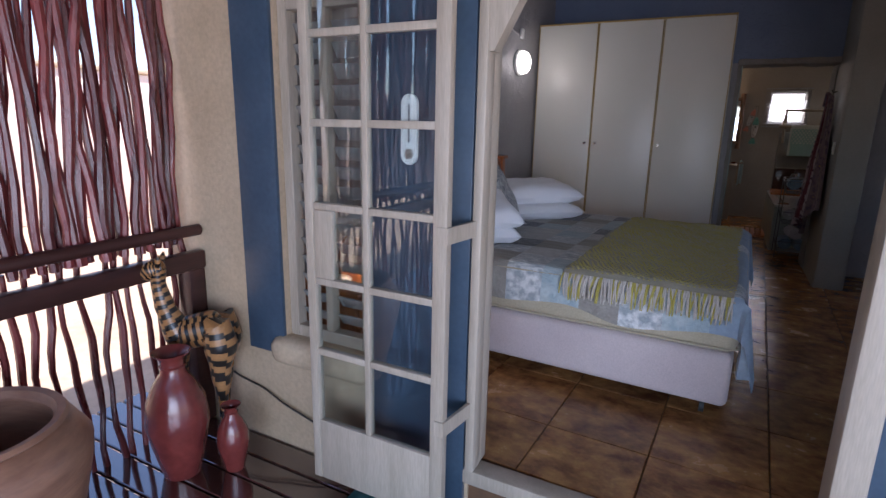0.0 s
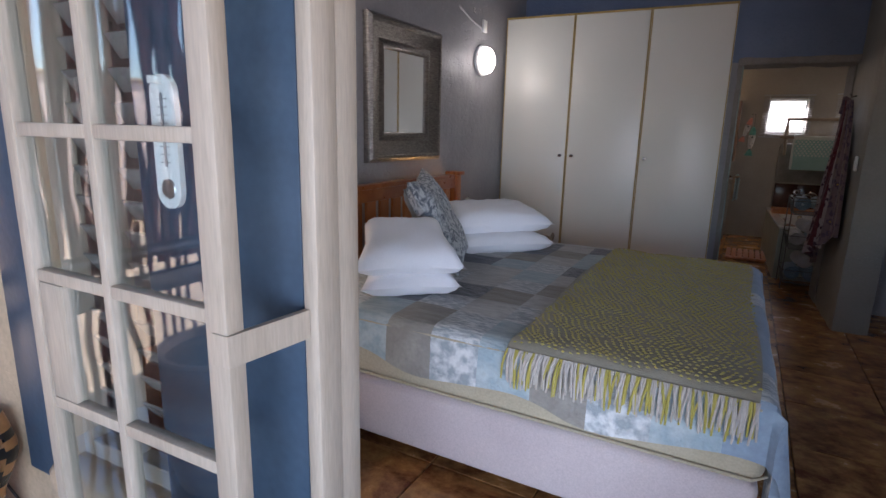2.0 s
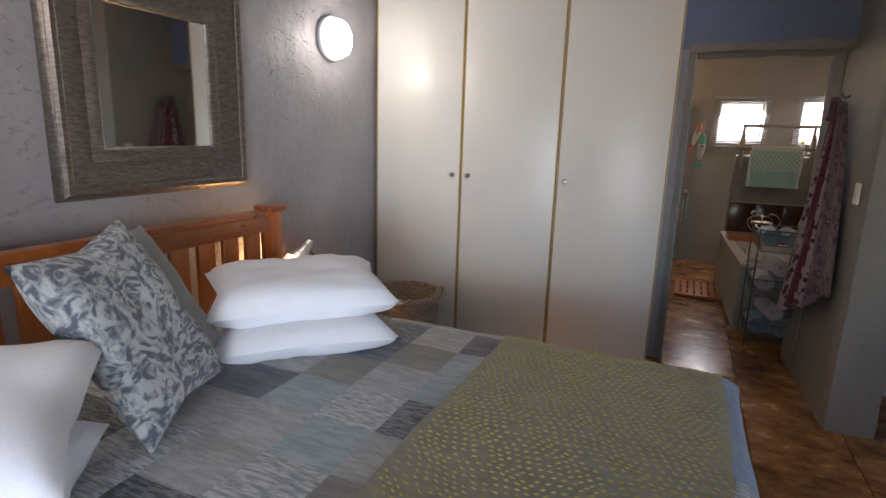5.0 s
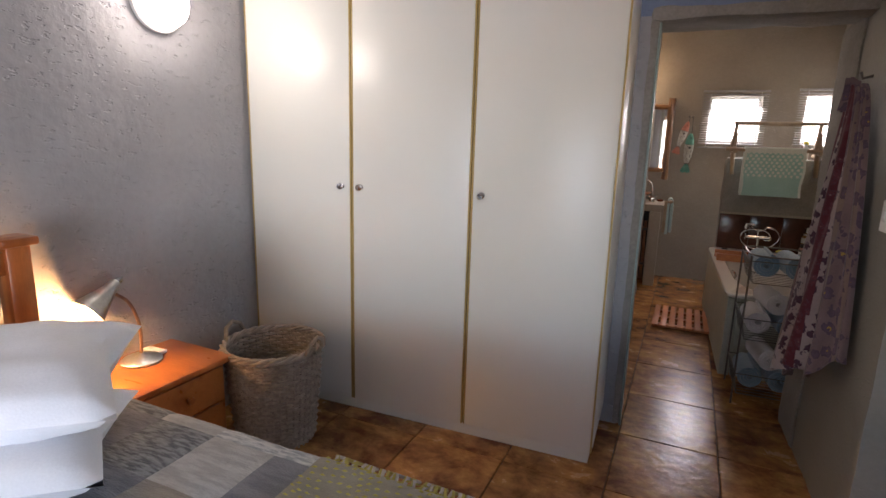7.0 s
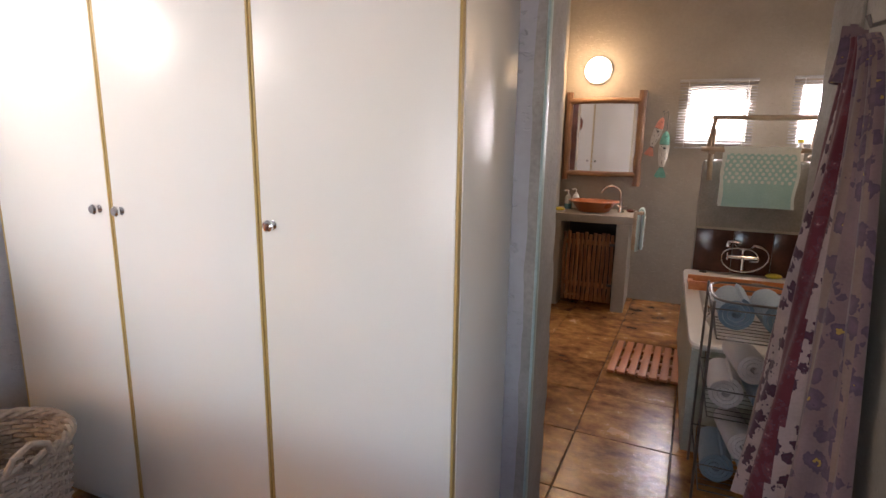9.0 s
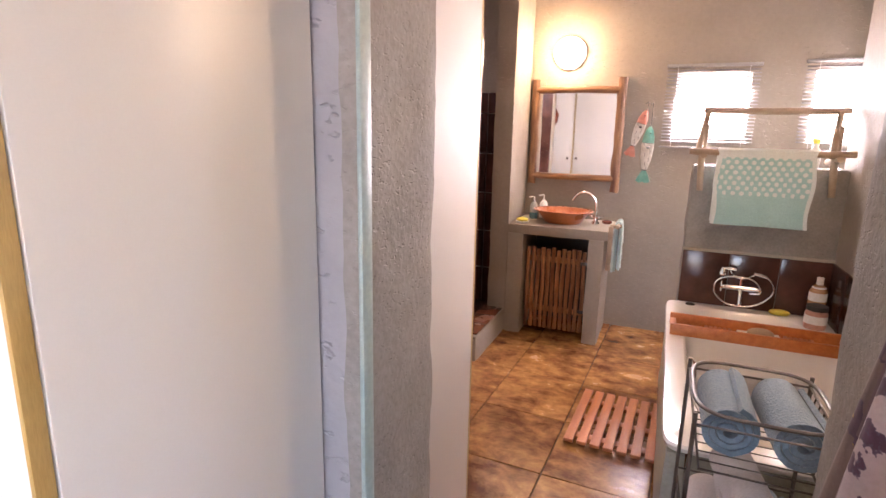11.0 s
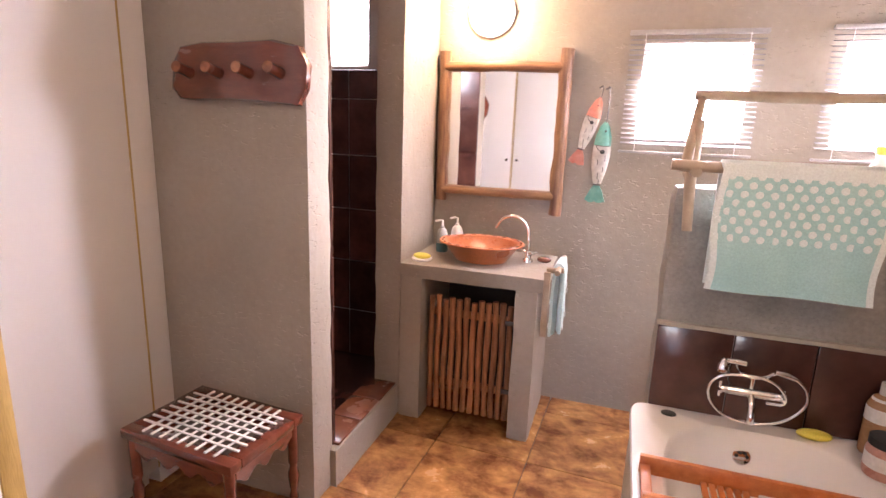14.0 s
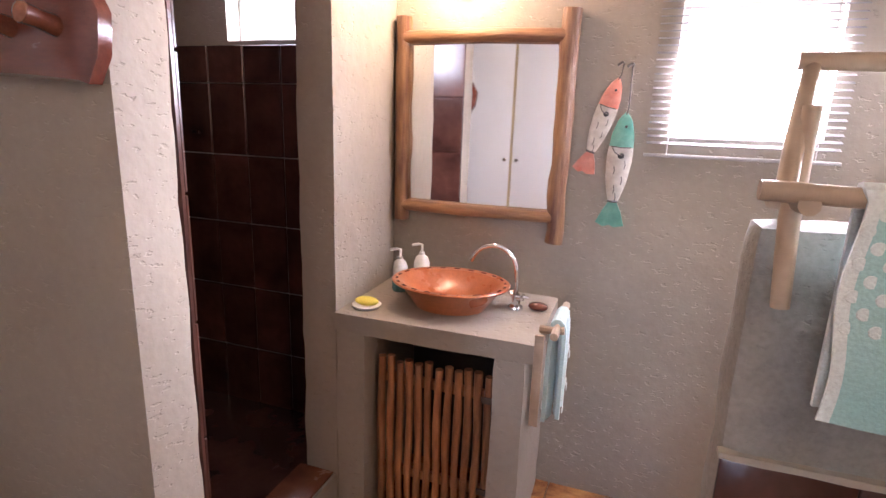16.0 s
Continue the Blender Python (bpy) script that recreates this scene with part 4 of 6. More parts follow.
def quilt_at(u, v):
    a, b = A0 + u * LA, B0 + v * LB
    if v < 0.12:
        b += 0.025 * math.sin(a * 8.5) * (1 - v / 0.12)
    if v < 0.3:
        b += 0.05 * max(0.0, 0.4 - a) * (1 - v / 0.3)
    return on_bed(a, b)


quilt = thing("quilt", "patchwork quilt of grey, white and pale blue squares", "quilt", BED)
for i in range(12):
    for j in range(12):
        nu, nv = min(8, NU - i * 8), min(8, NV - j * 8)

        def cell(u, v, i=i, j=j, nu=nu, nv=nv):
            puff = 0.0035 * min(1, 6 * min(u, 1 - u, v, 1 - v))
            return quilt_at((i * 8 + u * nu) / NU, (j * 8 + v * nv) / NV) + Vector((0, 0, puff - 0.003))
        k = patch((i * 8 + nu / 2) / NU, (j * 8 + nv / 2) / NV)
        cloth = sheet(cell, nu, nv, -0.006)
        part("patch", cloth, [*PATCHES, QUILT_BACK][k], quilt)

throw = thing("throw_blanket", "taupe woven throw with mustard stitched dots and tasselled fringe", "throw", BED)
TX0, TX1, TY0, TY1 = 0.165, 0.985, 2.955, 4.975
part("cloth", sheet(lambda u, v: on_bed(TX0 + u * (TX1 - TX0) + 0.012 * math.sin(v * 9), TY0 + v * (TY1 - TY0), 0.007), 30, 80, -0.006), THROW, throw)
dots = bmesh.new()
rng = random.Random(8)
OCTA = ((0, 1, 2), (1, 3, 2), (3, 4, 2), (4, 0, 2), (1, 0, 5), (3, 1, 5), (4, 3, 5), (0, 4, 5))
row = 0
y = TY0 + 0.04
while y < TY1 - 0.01:
    x = TX0 + 0.012 + (row % 2) * 0.0135
    while x < TX1 - 0.01:
        p = on_bed(x + 0.007 * math.sin(y * 40) + rng.uniform(-0.002, 0.002), y + 0.009 * math.sin(x * 30 + row * 0.6) + rng.uniform(-0.002, 0.002), 0.0145)
        if rng.random() > 0.06:
            t = 0.35 * math.sin(y * 9 + x * 5) + rng.uniform(-0.2, 0.2)
            ex, ey = Vector((math.cos(t), math.sin(t), 0)) * 0.0082, Vector((-math.sin(t), math.cos(t), 0)) * 0.0031
            vs = [dots.verts.new(p + q) for q in (ex, ey, Vector((0, 0, 0.0045)), -ex, -ey, Vector((0, 0, -0.004)))]
            for f3 in OCTA:
                dots.faces.new([vs[k] for k in f3])
        x += 0.026
    y += 0.0225
    row += 1
tagged(part("stitched_dots", dots, YELLOW, throw, "mustard stitched dots"), kind="stuff")
fr = [bmesh.new(), bmesh.new()]
for i in range(150):
    x = TX0 + (TX1 - TX0) * (i + rng.random() * 0.8) / 150
    p = on_bed(x, TY0 + 0.005, 0.012)
    ln = rng.uniform(0.085, 0.135)
    s, q = rng.uniform(-0.02, 0.02), rng.uniform(-0.008, 0.006)
    pts = [p + Vector((0, 0, 0.004)), p + Vector((s * 0.3, -0.022 + q, -0.02)), p + Vector((s * 0.7, -0.03 + q, -ln * 0.5)), p + Vector((s, -0.028 + q, -ln))]
    tube(pts, [0.0035, 0.0045, 0.0045, 0.0035], 5, fr[1 if (i // 3) % 2 else 0] if rng.random() > 0.3 else fr[1])
for i in range(70):
    x = TX0 + (TX1 - TX0) * (i + rng.random() * 0.8) / 70
    p = on_bed(x, TY1, 0.012)
    tube([p, p + Vector((rng.uniform(-0.01, 0.01), 0.022, 0.004)), p + Vector((rng.uniform(-0.015, 0.015), 0.045, -0.014))], [0.005, 0.006, 0.004], 5, fr[i % 2])
tagged(part("fringe", fr[0], YELLOW, throw, "mustard yarn tassels"), kind="stuff")
tagged(part("fringe", fr[1], PALE_YARN, throw, "pale taupe yarn tassels"), kind="stuff")


def pillow(m, sx, sy, sz, seed, mtl=None, label="plump white cotton pillow lying on the quilt", name="pillow", taper=0.0):
    return whole(name, pillow_mesh(sx, sy, sz, seed, taper=taper), mtl or WHITE_COTTON, label, "pillow", m, group="pillows on the bed" if mtl is None else "")


pillow(pose(-0.51, 3.41, 0.745, 2, 0, 38), 0.47, 0.43, 0.14, 1.0, taper=0.15, label="white cotton pillow under another on the quilt")
pillow(pose(-0.52, 3.42, 0.895, 17, 0, 36), 0.52, 0.48, 0.18, 5.0, taper=0.24, label="white cotton pillow leaning on the stack near the headboard")
pillow(pose(-0.49, 4.52, 0.745, 0, 0, 43), 0.70, 0.47, 0.15, 9.0, label="white cotton pillow under another on the quilt")
pillow(pose(-0.54, 4.58, 0.885, 6, 0, 45), 0.72, 0.50, 0.19, 13.0, label="plump white cotton pillow on top of the stack")
pillow(axes_pose((-0.56, 3.85, 0.955), (-0.31, 0.94, 0.12), (-0.50, 0.07, 0.86)), 0.42, 0.58, 0.15, 17.0, CUSHION_PRINT, "grey cushion printed with dark script standing on the quilt", "cushion")
pillow(axes_pose((-0.67, 3.98, 0.93), (-0.31, 0.94, 0.12), (-0.50, 0.07, 0.86)), 0.46, 0.52, 0.13, 21.0, CUSHION_GREY, "plain grey cushion behind the printed one", "cushion")


def bedside(m, label):
    """A pine pedestal: local x outwards from the wall, its front faces +x."""
    b = thing("bedside_table", label, "bedside table", m, "pine bedside tables")
    part("top", box(-0.24, 0.26, -0.24, 0.24, 0.475, 0.505, 0.01), PINE, b)
    part("body", box(-0.225, 0.215, -0.215, 0.215, 0.05, 0.475, 0.004), PINE, b)
    for z0, z1 in ((0.30, 0.46), (0.08, 0.285)):
        d = part("drawer", box(0.217, 0.237, -0.195, 0.195, z0, z1, 0.006), PINE, b)
        part("knob", lathe([(0, 0.03), (0.014, 0.028), (0.017, 0.02), (0.008, 0.01), (0.008, 0)], 16, m=pose(0.237, 0, (z0 + z1) / 2, 0, 90)), PINE_UP, d)
    part("skirting", box(-0.23, 0.228, -0.222, 0.222, 0.0, 0.05, 0.004), PINE, b)
    return b


bedside(pose(-1.06, 2.73, 0, 0, 0, -3), "orange pine bedside table with a drawer beside the bed")
bedside(pose(-1.03, 5.46, 0, 0, 0, -3), "orange pine bedside table with drawers between bed and basket")


def reading_lamp(m, turn, label):
    l = thing("reading_lamp", label, "lamp", m, "bedside reading lamps")
    part("base", lathe([(0, 0), (0.07, 0), (0.072, 0.008), (0.06, 0.018), (0.02, 0.026), (0.008, 0.035), (0, 0.035)], 32), STEEL, l)
    part("stem", tube(smoothed([(0, 0, 0.03), (0.005, 0, 0.09), (0.0, 0.0, 0.16), (-0.03, 0.0, 0.24), (-0.08, 0, 0.285)]), 0.006, 8), ROUND_WOOD, l, "coppery bent stem")
    sh = part("shade", lathe([(0.018, 0.06), (0.022, 0.05), (0.025, 0.02), (0.045, -0.04), (0.062, -0.085), (0.060, -0.085), (0.042, -0.04), (0.02, 0.02), (0.016, 0.055)], 28,
                             m=pose(-0.105, 0, 0.288, 0, 52) @ Matrix.Scale(0.92, 4)), STEEL, l, "brushed steel cone shade")
    part("bulb", blob((0, 0, 0), (0.02, 0.02, 0.026)), HOT_BULB, l, "glowing bulb", m=pose(-0.145, 0, 0.258))
    part("finial", lathe([(0, 0.03), (0.012, 0.02), (0.014, 0), (0.01, -0.01)], 16, m=pose(-0.065, 0, 0.318, 0, 52)), CHROME, l)
    return l


reading_lamp(pose(-1.055, 5.45, 0.505, 0, 0, 84) @ Matrix.Scale(1.18, 4), 0, "brushed steel reading lamp lit on the bedside table")
reading_lamp(pose(-1.08, 2.66, 0.505, 0, 0, -110), 0, "brushed steel reading lamp lit on the near bedside table")
lamp("reading_glow", "POINT", pose(-1.07, 5.235, 0.765), 2.1, (1, 0.55, 0.2), 0.02)
lamp("reading_glow", "POINT", pose(-1.03, 2.84, 0.78), 2.4, (1, 0.84, 0.64), 0.02)
whole("remote_control", box(-1.15, -1.04, 5.53, 5.57, 0.505, 0.52, 0.004), WHITE, "white remote control on the bedside table", "remote control")

bk = thing("laundry_basket", "round weathered wicker laundry basket with two handles", "basket", pose(-0.705, 5.895, 0) @ Matrix.Scale(0.95, 4))
seg = 40
for k in range(27):
    z = 0.02 + k * 0.0185
    R = 0.195 + 0.045 * z / 0.5
    ring = [((R + 0.006 * (1 if (i + k) % 2 else -1)) * math.cos(2 * math.pi * i / seg), (R + 0.006 * (1 if (i + k) % 2 else -1)) * math.sin(2 * math.pi * i / seg), z) for i in range(seg)]
    part("weave_ring", tube(ring, 0.0095, 5, closed=True), WICKER, bk)
me = mesh_of("stake", tube([(0.195, 0, 0), (0.24, 0, 0.505)], 0.006, 5), WICKER)
for i in range(seg):
    part("stake", me, None, bk, m=pose(0, 0, 0, 0, 0, 360 * i / seg))
rim = bmesh.new()
for ph in (0, 2.1, 4.2):
    tube([((0.245 + 0.012 * math.cos(9 * 2 * math.pi * i / 72 + ph)) * math.cos(2 * math.pi * i / 72), (0.245 + 0.012 * math.cos(9 * 2 * math.pi * i / 72 + ph)) * math.sin(2 * math.pi * i / 72),
           0.515 + 0.012 * math.sin(9 * 2 * math.pi * i / 72 + ph)) for i in range(72)], 0.010, 6, rim, True)
part("braided_rim", rim, WICKER, bk)
for s in (-1, 1):
    part("handle", tube([(s * 0.25, -0.07, 0.52), (s * 0.265, -0.05, 0.57), (s * 0.27, 0, 0.595), (s * 0.265, 0.05, 0.57), (s * 0.25, 0.07, 0.52)], 0.011, 8), WICKER, bk)
part("bottom", lathe([(0, 0.03), (0.19, 0.03), (0.19, 0.01), (0, 0.01)], 32), WICKER, bk)


def frame_ring(bm, y0, y1, z0, z1, prof):
    """A mitred frame in the y-z plane: prof holds (inset, height off the wall) steps."""
    rings = []
    for ins, out in prof:
        rings.append([bm.verts.new((out, yy, zz)) for yy, zz in ((y0 + ins, z0 + ins), (y1 - ins, z0 + ins), (y1 - ins, z1 - ins), (y0 + ins, z1 - ins))])
    for a, b in zip(rings, rings[1:]):
        for k in range(4):
            bm.faces.new((a[k], a[(k + 1) % 4], b[(k + 1) % 4], b[k]))
    return bm


mi = thing("wall_mirror", "square mirror in a wide embossed pewter frame on the wall", "mirror", WEST)
ym, zm = 2.405, 1.695
part("frame", frame_ring(bmesh.new(), ym - 0.45, ym + 0.45, zm - 0.465, zm + 0.465,
     [(0, 0.002), (0, 0.03), (0.012, 0.045), (0.04, 0.05), (0.06, 0.042), (0.14, 0.022), (0.155, 0.03), (0.175, 0.034), (0.19, 0.026), (0.20, 0.010)]), PEWTER, mi)
part("beading", frame_ring(bmesh.new(), ym - 0.445, ym + 0.445, zm - 0.46, zm + 0.46, [(0.008, 0.044), (0.02, 0.058), (0.034, 0.058), (0.046, 0.048)]), PEWTER, mi)
part("glass", box(0.008, 0.012, ym - 0.252, ym + 0.252, zm - 0.267, zm + 0.267, 0), MIRROR, mi, "clear mirror glass")


def bulkhead(m, bulb, label, r=0.115):
    """A round wall lamp whose glass bulges along local +z."""
    l = thing("wall_lamp", label, "wall lamp", m)
    part("backplate", lathe([(0, 0), (r + 0.012, 0), (r + 0.014, 0.02), (r, 0.03), (0, 0.03)], 36), WHITE, l)
    part("glass_globe", lathe([(r - 0.004, 0.03), (r, 0.05), (r * 0.9, 0.085), (r * 0.6, 0.11), (0, 0.12)], 36), bulb, l, "glowing opal glass")
    return l


bulkhead(pose(-1.158, 5.755, 2.055, 0, 90, -3.3), BULB, "round opal glass wall lamp, lit, on the plaster wall")
bulkhead(pose(-1.286, 3.5, 2.06, 0, 90, -3.3), BULB, "round opal glass wall lamp, lit, beside the mirror")
so = box(-1.15, -1.130, 5.73, 5.81, 2.29, 2.39, 0.004)
whole("switch_box", so, WHITE, "small white switch box with conduit on the wall", "switch", pose(0, 0, 0))
whole("conduit", tube([(-1.175, 5.33, 2.42), (-1.165, 5.53, 2.36), (-1.148, 5.73, 2.315)], 0.008, 6), PLASTER, "painted conduit along the wall", "conduit")
sw = thing("light_switch", "white rocker light switch on the partition wall", "switch", pose(1.727, 6.20, 1.28, 0, 0, 0))
part("plate", box(-0.012, 0, -0.035, 0.035, -0.055, 0.055, 0.004), WHITE, sw)
part("rocker", box(-0.018, -0.010, -0.012, 0.012, -0.02, 0.02, 0.003), WHITE, sw)

# ---- bathroom ----
wardrobe("wardrobe", pose(0.768, 7.752, 0, 0, 0, 180), 2, 0.545, 0.60, 2.49, "rl", BATH_LAMINATE, "tall white laminate wardrobe in the bathroom")
wardrobe("linen_cupboard", pose(-0.44, 7.80, 0, 0, 0, 90), 2, 0.60, 0.40, 2.49, "rl", BATH_LAMINATE, "white laminate linen cupboard in the corner")
whole("filler_panel", box(-0.86, -0.452, 9.004, 9.115, 0, 2.49, 0.003), BATH_LAMINATE, "white filler panel beside the linen cupboard", "panel", kind=S)

# vanity
va = thing("vanity", "plastered masonry vanity with a pole-lath door", "vanity", pose(0, 0, 0))
part("counter", rough_box(0.285, 1.04, 9.90, 10.445, 0.80, 0.876, 0.035, 0.004, 0.012, seed=31), BATH_PLASTER, va)
part("leg", rough_box(0.285, 0.41, 9.915, 10.44, -0.02, 0.805, 0.045, 0.004, 0.015, seed=33), BATH_PLASTER, va)
part("leg", rough_box(0.895, 1.01, 9.905, 10.44, -0.02, 0.805, 0.045, 0.004, 0.015, seed=35), BATH_PLASTER, va)
# the shade under the counter is painted as a black sheet
part("shelf_back", box(0.40, 0.90, 10.40, 10.44, 0, 0.80, 0), BLACK, va, "black sheet painting the shade inside the recess")
ld = part("lath_door", box(0.425, 0.885, 10.01, 10.03, 0.18, 0.22, 0.004), REED, va, "door of upright split poles")
part("crossbar", box(0.425, 0.885, 10.01, 10.03, 0.58, 0.62, 0.004), REED, ld)
rng = random.Random(5)
for i in range(12):
    x = 0.442 + i * 0.0388
    h = 0.69 + rng.uniform(-0.012, 0.012)
    pts = [(x + 0.003 * math.sin(k * 1.3 + i), 9.995, 0.05 + (h - 0.05) * k / 6) for k in range(7)]
    part("lath", tube(pts, [0.0155 * rng.uniform(0.88, 1.1) for _ in pts], 8), REED, ld)
for z in (0.22, 0.60):
    part("hinge", box(0.845, 0.905, 9.975, 9.983, z - 0.012, z + 0.012, 0.001), IRON, ld)
bs = thing("basin", "oval orange clay basin on the vanity", "basin", pose(0.66, 10.14, 0.876))
bw = lathe([(0, 0.012), (0.10, 0.012), (0.12, 0), (0.137, 0.005), (0.196, 0.10), (0.226, 0.114), (0.230, 0.120), (0.226, 0.125), (0.196, 0.121), (0.185, 0.108), (0.14, 0.05), (0.08, 0.03), (0, 0.026)], 64)
bmesh.ops.scale(bw, vec=(1, 0.82, 0.84), verts=bw.verts)
part("bowl", bw, BASIN, bs)
for i in range(22):
    a = 2 * math.pi * i / 22
    part("rim_mark", box(-0.012, 0.012, -0.005, 0.005, 0, 0.002, 0.001), CLAY, bs, m=pose(0.211 * math.cos(a), 0.173 * math.sin(a), 0.1028, 0, 0, math.degrees(a) + 90))
part("drain", lathe([(0, 0.029), (0.02, 0.029), (0.022, 0.026)], 20), CHROME, bs, m=pose(0, 0, -0.004))
tp = thing("basin_tap", "chrome swan-neck basin tap with cross handles", "tap", pose(0.90, 10.22, 0.876))
part("spout", tube([(0, 0, 0), (0, 0, 0.10), (-0.005, 0, 0.15), *arc((-0.095, 0, 0.15), 0.09, 0, 150, 10), (-0.185, 0, 0.17)], 0.0085, 12), CHROME, tp)
part("base", lathe([(0, 0), (0.03, 0), (0.028, 0.012), (0.018, 0.02), (0.016, 0.06), (0, 0.065)], 24), CHROME, tp)
for s in (-1, 1):
    hd = part("handle", tube([(0, 0, 0.04), (s * 0.03, -0.03 * s, 0.055)], 0.011, 10), CHROME, tp)
    part("cross", tube([(s * 0.03 - 0.025, -0.03 * s, 0.06), (s * 0.03 + 0.025, -0.03 * s, 0.06)], 0.006, 8), CHROME, hd)
    part("cross", tube([(s * 0.03, -0.03 * s - 0.025, 0.06), (s * 0.03, -0.03 * s + 0.025, 0.06)], 0.006, 8), CHROME, hd)


def pump_bottle(m, body, label, k=1.0, liquid=None):
    b = thing("soap_bottle", label, "bottle", m)
    part("body", lathe([(0, 0), (0.028 * k, 0), (0.032 * k, 0.006), (0.032 * k, 0.10 * k), (0.024 * k, 0.125 * k), (0.012, 0.135 * k), (0.012, 0.145 * k), (0, 0.145 * k)], 24), body, b)
    part("pump", tube([(0, 0, 0.14 * k), (0, 0, 0.175 * k), (-0.012, -0.006, 0.178 * k), (-0.04, -0.012, 0.172 * k)], 0.006, 8), WHITE, b, "white pump head")
    if liquid:
        part("liquid", lathe([(0, -0.001), (0.0285 * k, -0.001), (0.0328 * k, 0.006), (0.0328 * k, 0.05 * k), (0, 0.05 * k)], 24), liquid, b, "blue liquid filling the lower third")
    else:
        part("label_panel", box(-0.018, 0.018, -0.0335 * k, -0.031 * k, 0.03, 0.085 * k, 0.001), WHITE, b)
    return b


pump_bottle(pose(0.405, 10.24, 0.877), CLEAR_PLASTIC, "clear soap bottle with blue liquid on the vanity", 1.0, SOAP_LIQUID)
pump_bottle(pose(0.465, 10.33, 0.876), WHITE, "white lotion bottle with pump on the vanity", 1.05)
sp = thing("soap_dish", "yellow soap on a small white dish", "soap dish", pose(0.375, 10.0, 0.876))
part("dish", lathe([(0, 0), (0.045, 0), (0.055, 0.012), (0.05, 0.014), (0, 0.008)], 28), WHITE, sp)
part("soap", blob((0, 0, 0.024), (0.048, 0.03, 0.016), 3), YELLOW_SPONGE, sp, "yellow soap bar")
whole("soap_wood", blob((0.985, 10.235, 0.893), (0.04, 0.025, 0.018), 2), MAHOGANY, "small dark carved wooden piece beside the tap", "ornament")

# hand towel on a branch rail
tr = thing("towel_rail", "short peeled branch towel rail on the vanity side", "towel rail", pose(1.04, 10.02, 0.86))
part("arm", tube([(-0.005, -0.03, 0.04), (0.04, -0.04, 0.045), (0.075, -0.04, 0.05)], 0.014, 8), PALE_LOG, tr)
part("bar", tube([(0.05, -0.11, 0.05), (0.052, 0.2, 0.06)], 0.014, 8), PALE_LOG, tr)
part("strap", box(-0.008, 0.022, -0.128, -0.114, -0.27, 0.055, 0.003), PALE_LOG, tr)


def hung(w, l1, l2, r=0.02, n=14):
    """Cloth folded over a bar along y: it hangs l1 in front (-x) and l2 behind."""
    total = l1 + l2 + math.pi * r

    def fn(u, v):
        s = u * total
        wav = 0.008 * math.sin(v * 9 + 1) * min(1, abs(s - l1) * 8)
        if s < l1:
            return (-r - wav, (v - 0.5) * w * (1 - 0.03 * math.sin(s * 20)), -(l1 - s))
        if s < l1 + math.pi * r:
            a = (s - l1) / r
            return (-r * math.cos(a), (v - 0.5) * w, r * math.sin(a))
        return (r + wav, (v - 0.5) * w, -(s - l1 - math.pi * r))
    return fn


tw = thing("hand_towel", "aqua and white spotted hand towel folded over a branch rail", "towel", pose(1.091, 10.06, 0.92))
part("cloth", sheet(hung(0.15, 0.36, 0.34, 0.024), 40, 10, 0.014), TOWEL_PALE, tw)
for i in range(7):
    for s in (-1, 1):
        part("spot", lathe([(0, 0.003), (0.014, 0.002), (0.016, 0)], 12, m=pose(-0.034 if s < 0 else 0.036, -0.045 + 0.045 * (i % 3), -0.06 - i * 0.042, 0, 90 * s)), WHITE_TOWEL, tw)

# bathroom mirror of round logs
def log(a, b, r, seed, n=14):
    """A hand-peeled log from a to b, bowed and knobbly."""
    a, b = Vector(a), Vector(b)
    pts, rs = [], []
    for k in range(n + 1):
        q = Vector((seed, k * 0.45, 0))
        pts.append(a.lerp(b, k / n) + Vector((noise.noise(q), 0, 0)) * 0.010)
        rs.append(r * (1 + 0.16 * noise.noise(q + Vector((0, 0, 7)))))
    return tube(pts, rs, 14)


bm_ = thing("log_mirror", "mirror framed with round peeled logs above the basin", "mirror", pose(0, 0, 0))
yb = 10.405
part("upright", log((0.335, yb, 1.15), (0.335, yb, 1.975), 0.033, 2.0), ROUND_WOOD, bm_)
part("upright", log((1.0, yb, 1.11), (1.0, yb, 1.985), 0.036, 5.0), ROUND_WOOD, bm_)
part("crosspiece", tube([(0.345, yb - 0.008, 1.895), (0.66, yb - 0.012, 1.90), (0.99, yb - 0.008, 1.892)], 0.027, 12), ROUND_WOOD_ACROSS, bm_)
part("crosspiece", tube([(0.345, yb - 0.008, 1.215), (0.66, yb - 0.008, 1.212), (0.99, yb - 0.008, 1.215)], 0.025, 12), ROUND_WOOD_ACROSS, bm_)
part("glass", box(0.35, 0.99, yb + 0.008, yb + 0.014, 1.21, 1.90, 0), MIRROR, bm_, "mirror glass")
bulkhead(pose(0.58, 10.44, 2.175, 90), WARM_BULB, "round opal glass wall lamp, lit, above the mirror")
bulkhead(pose(2.285, 7.9, 2.17, 0, -90), WARM_BULB, "round opal glass wall lamp, lit, above the tub", 0.10)


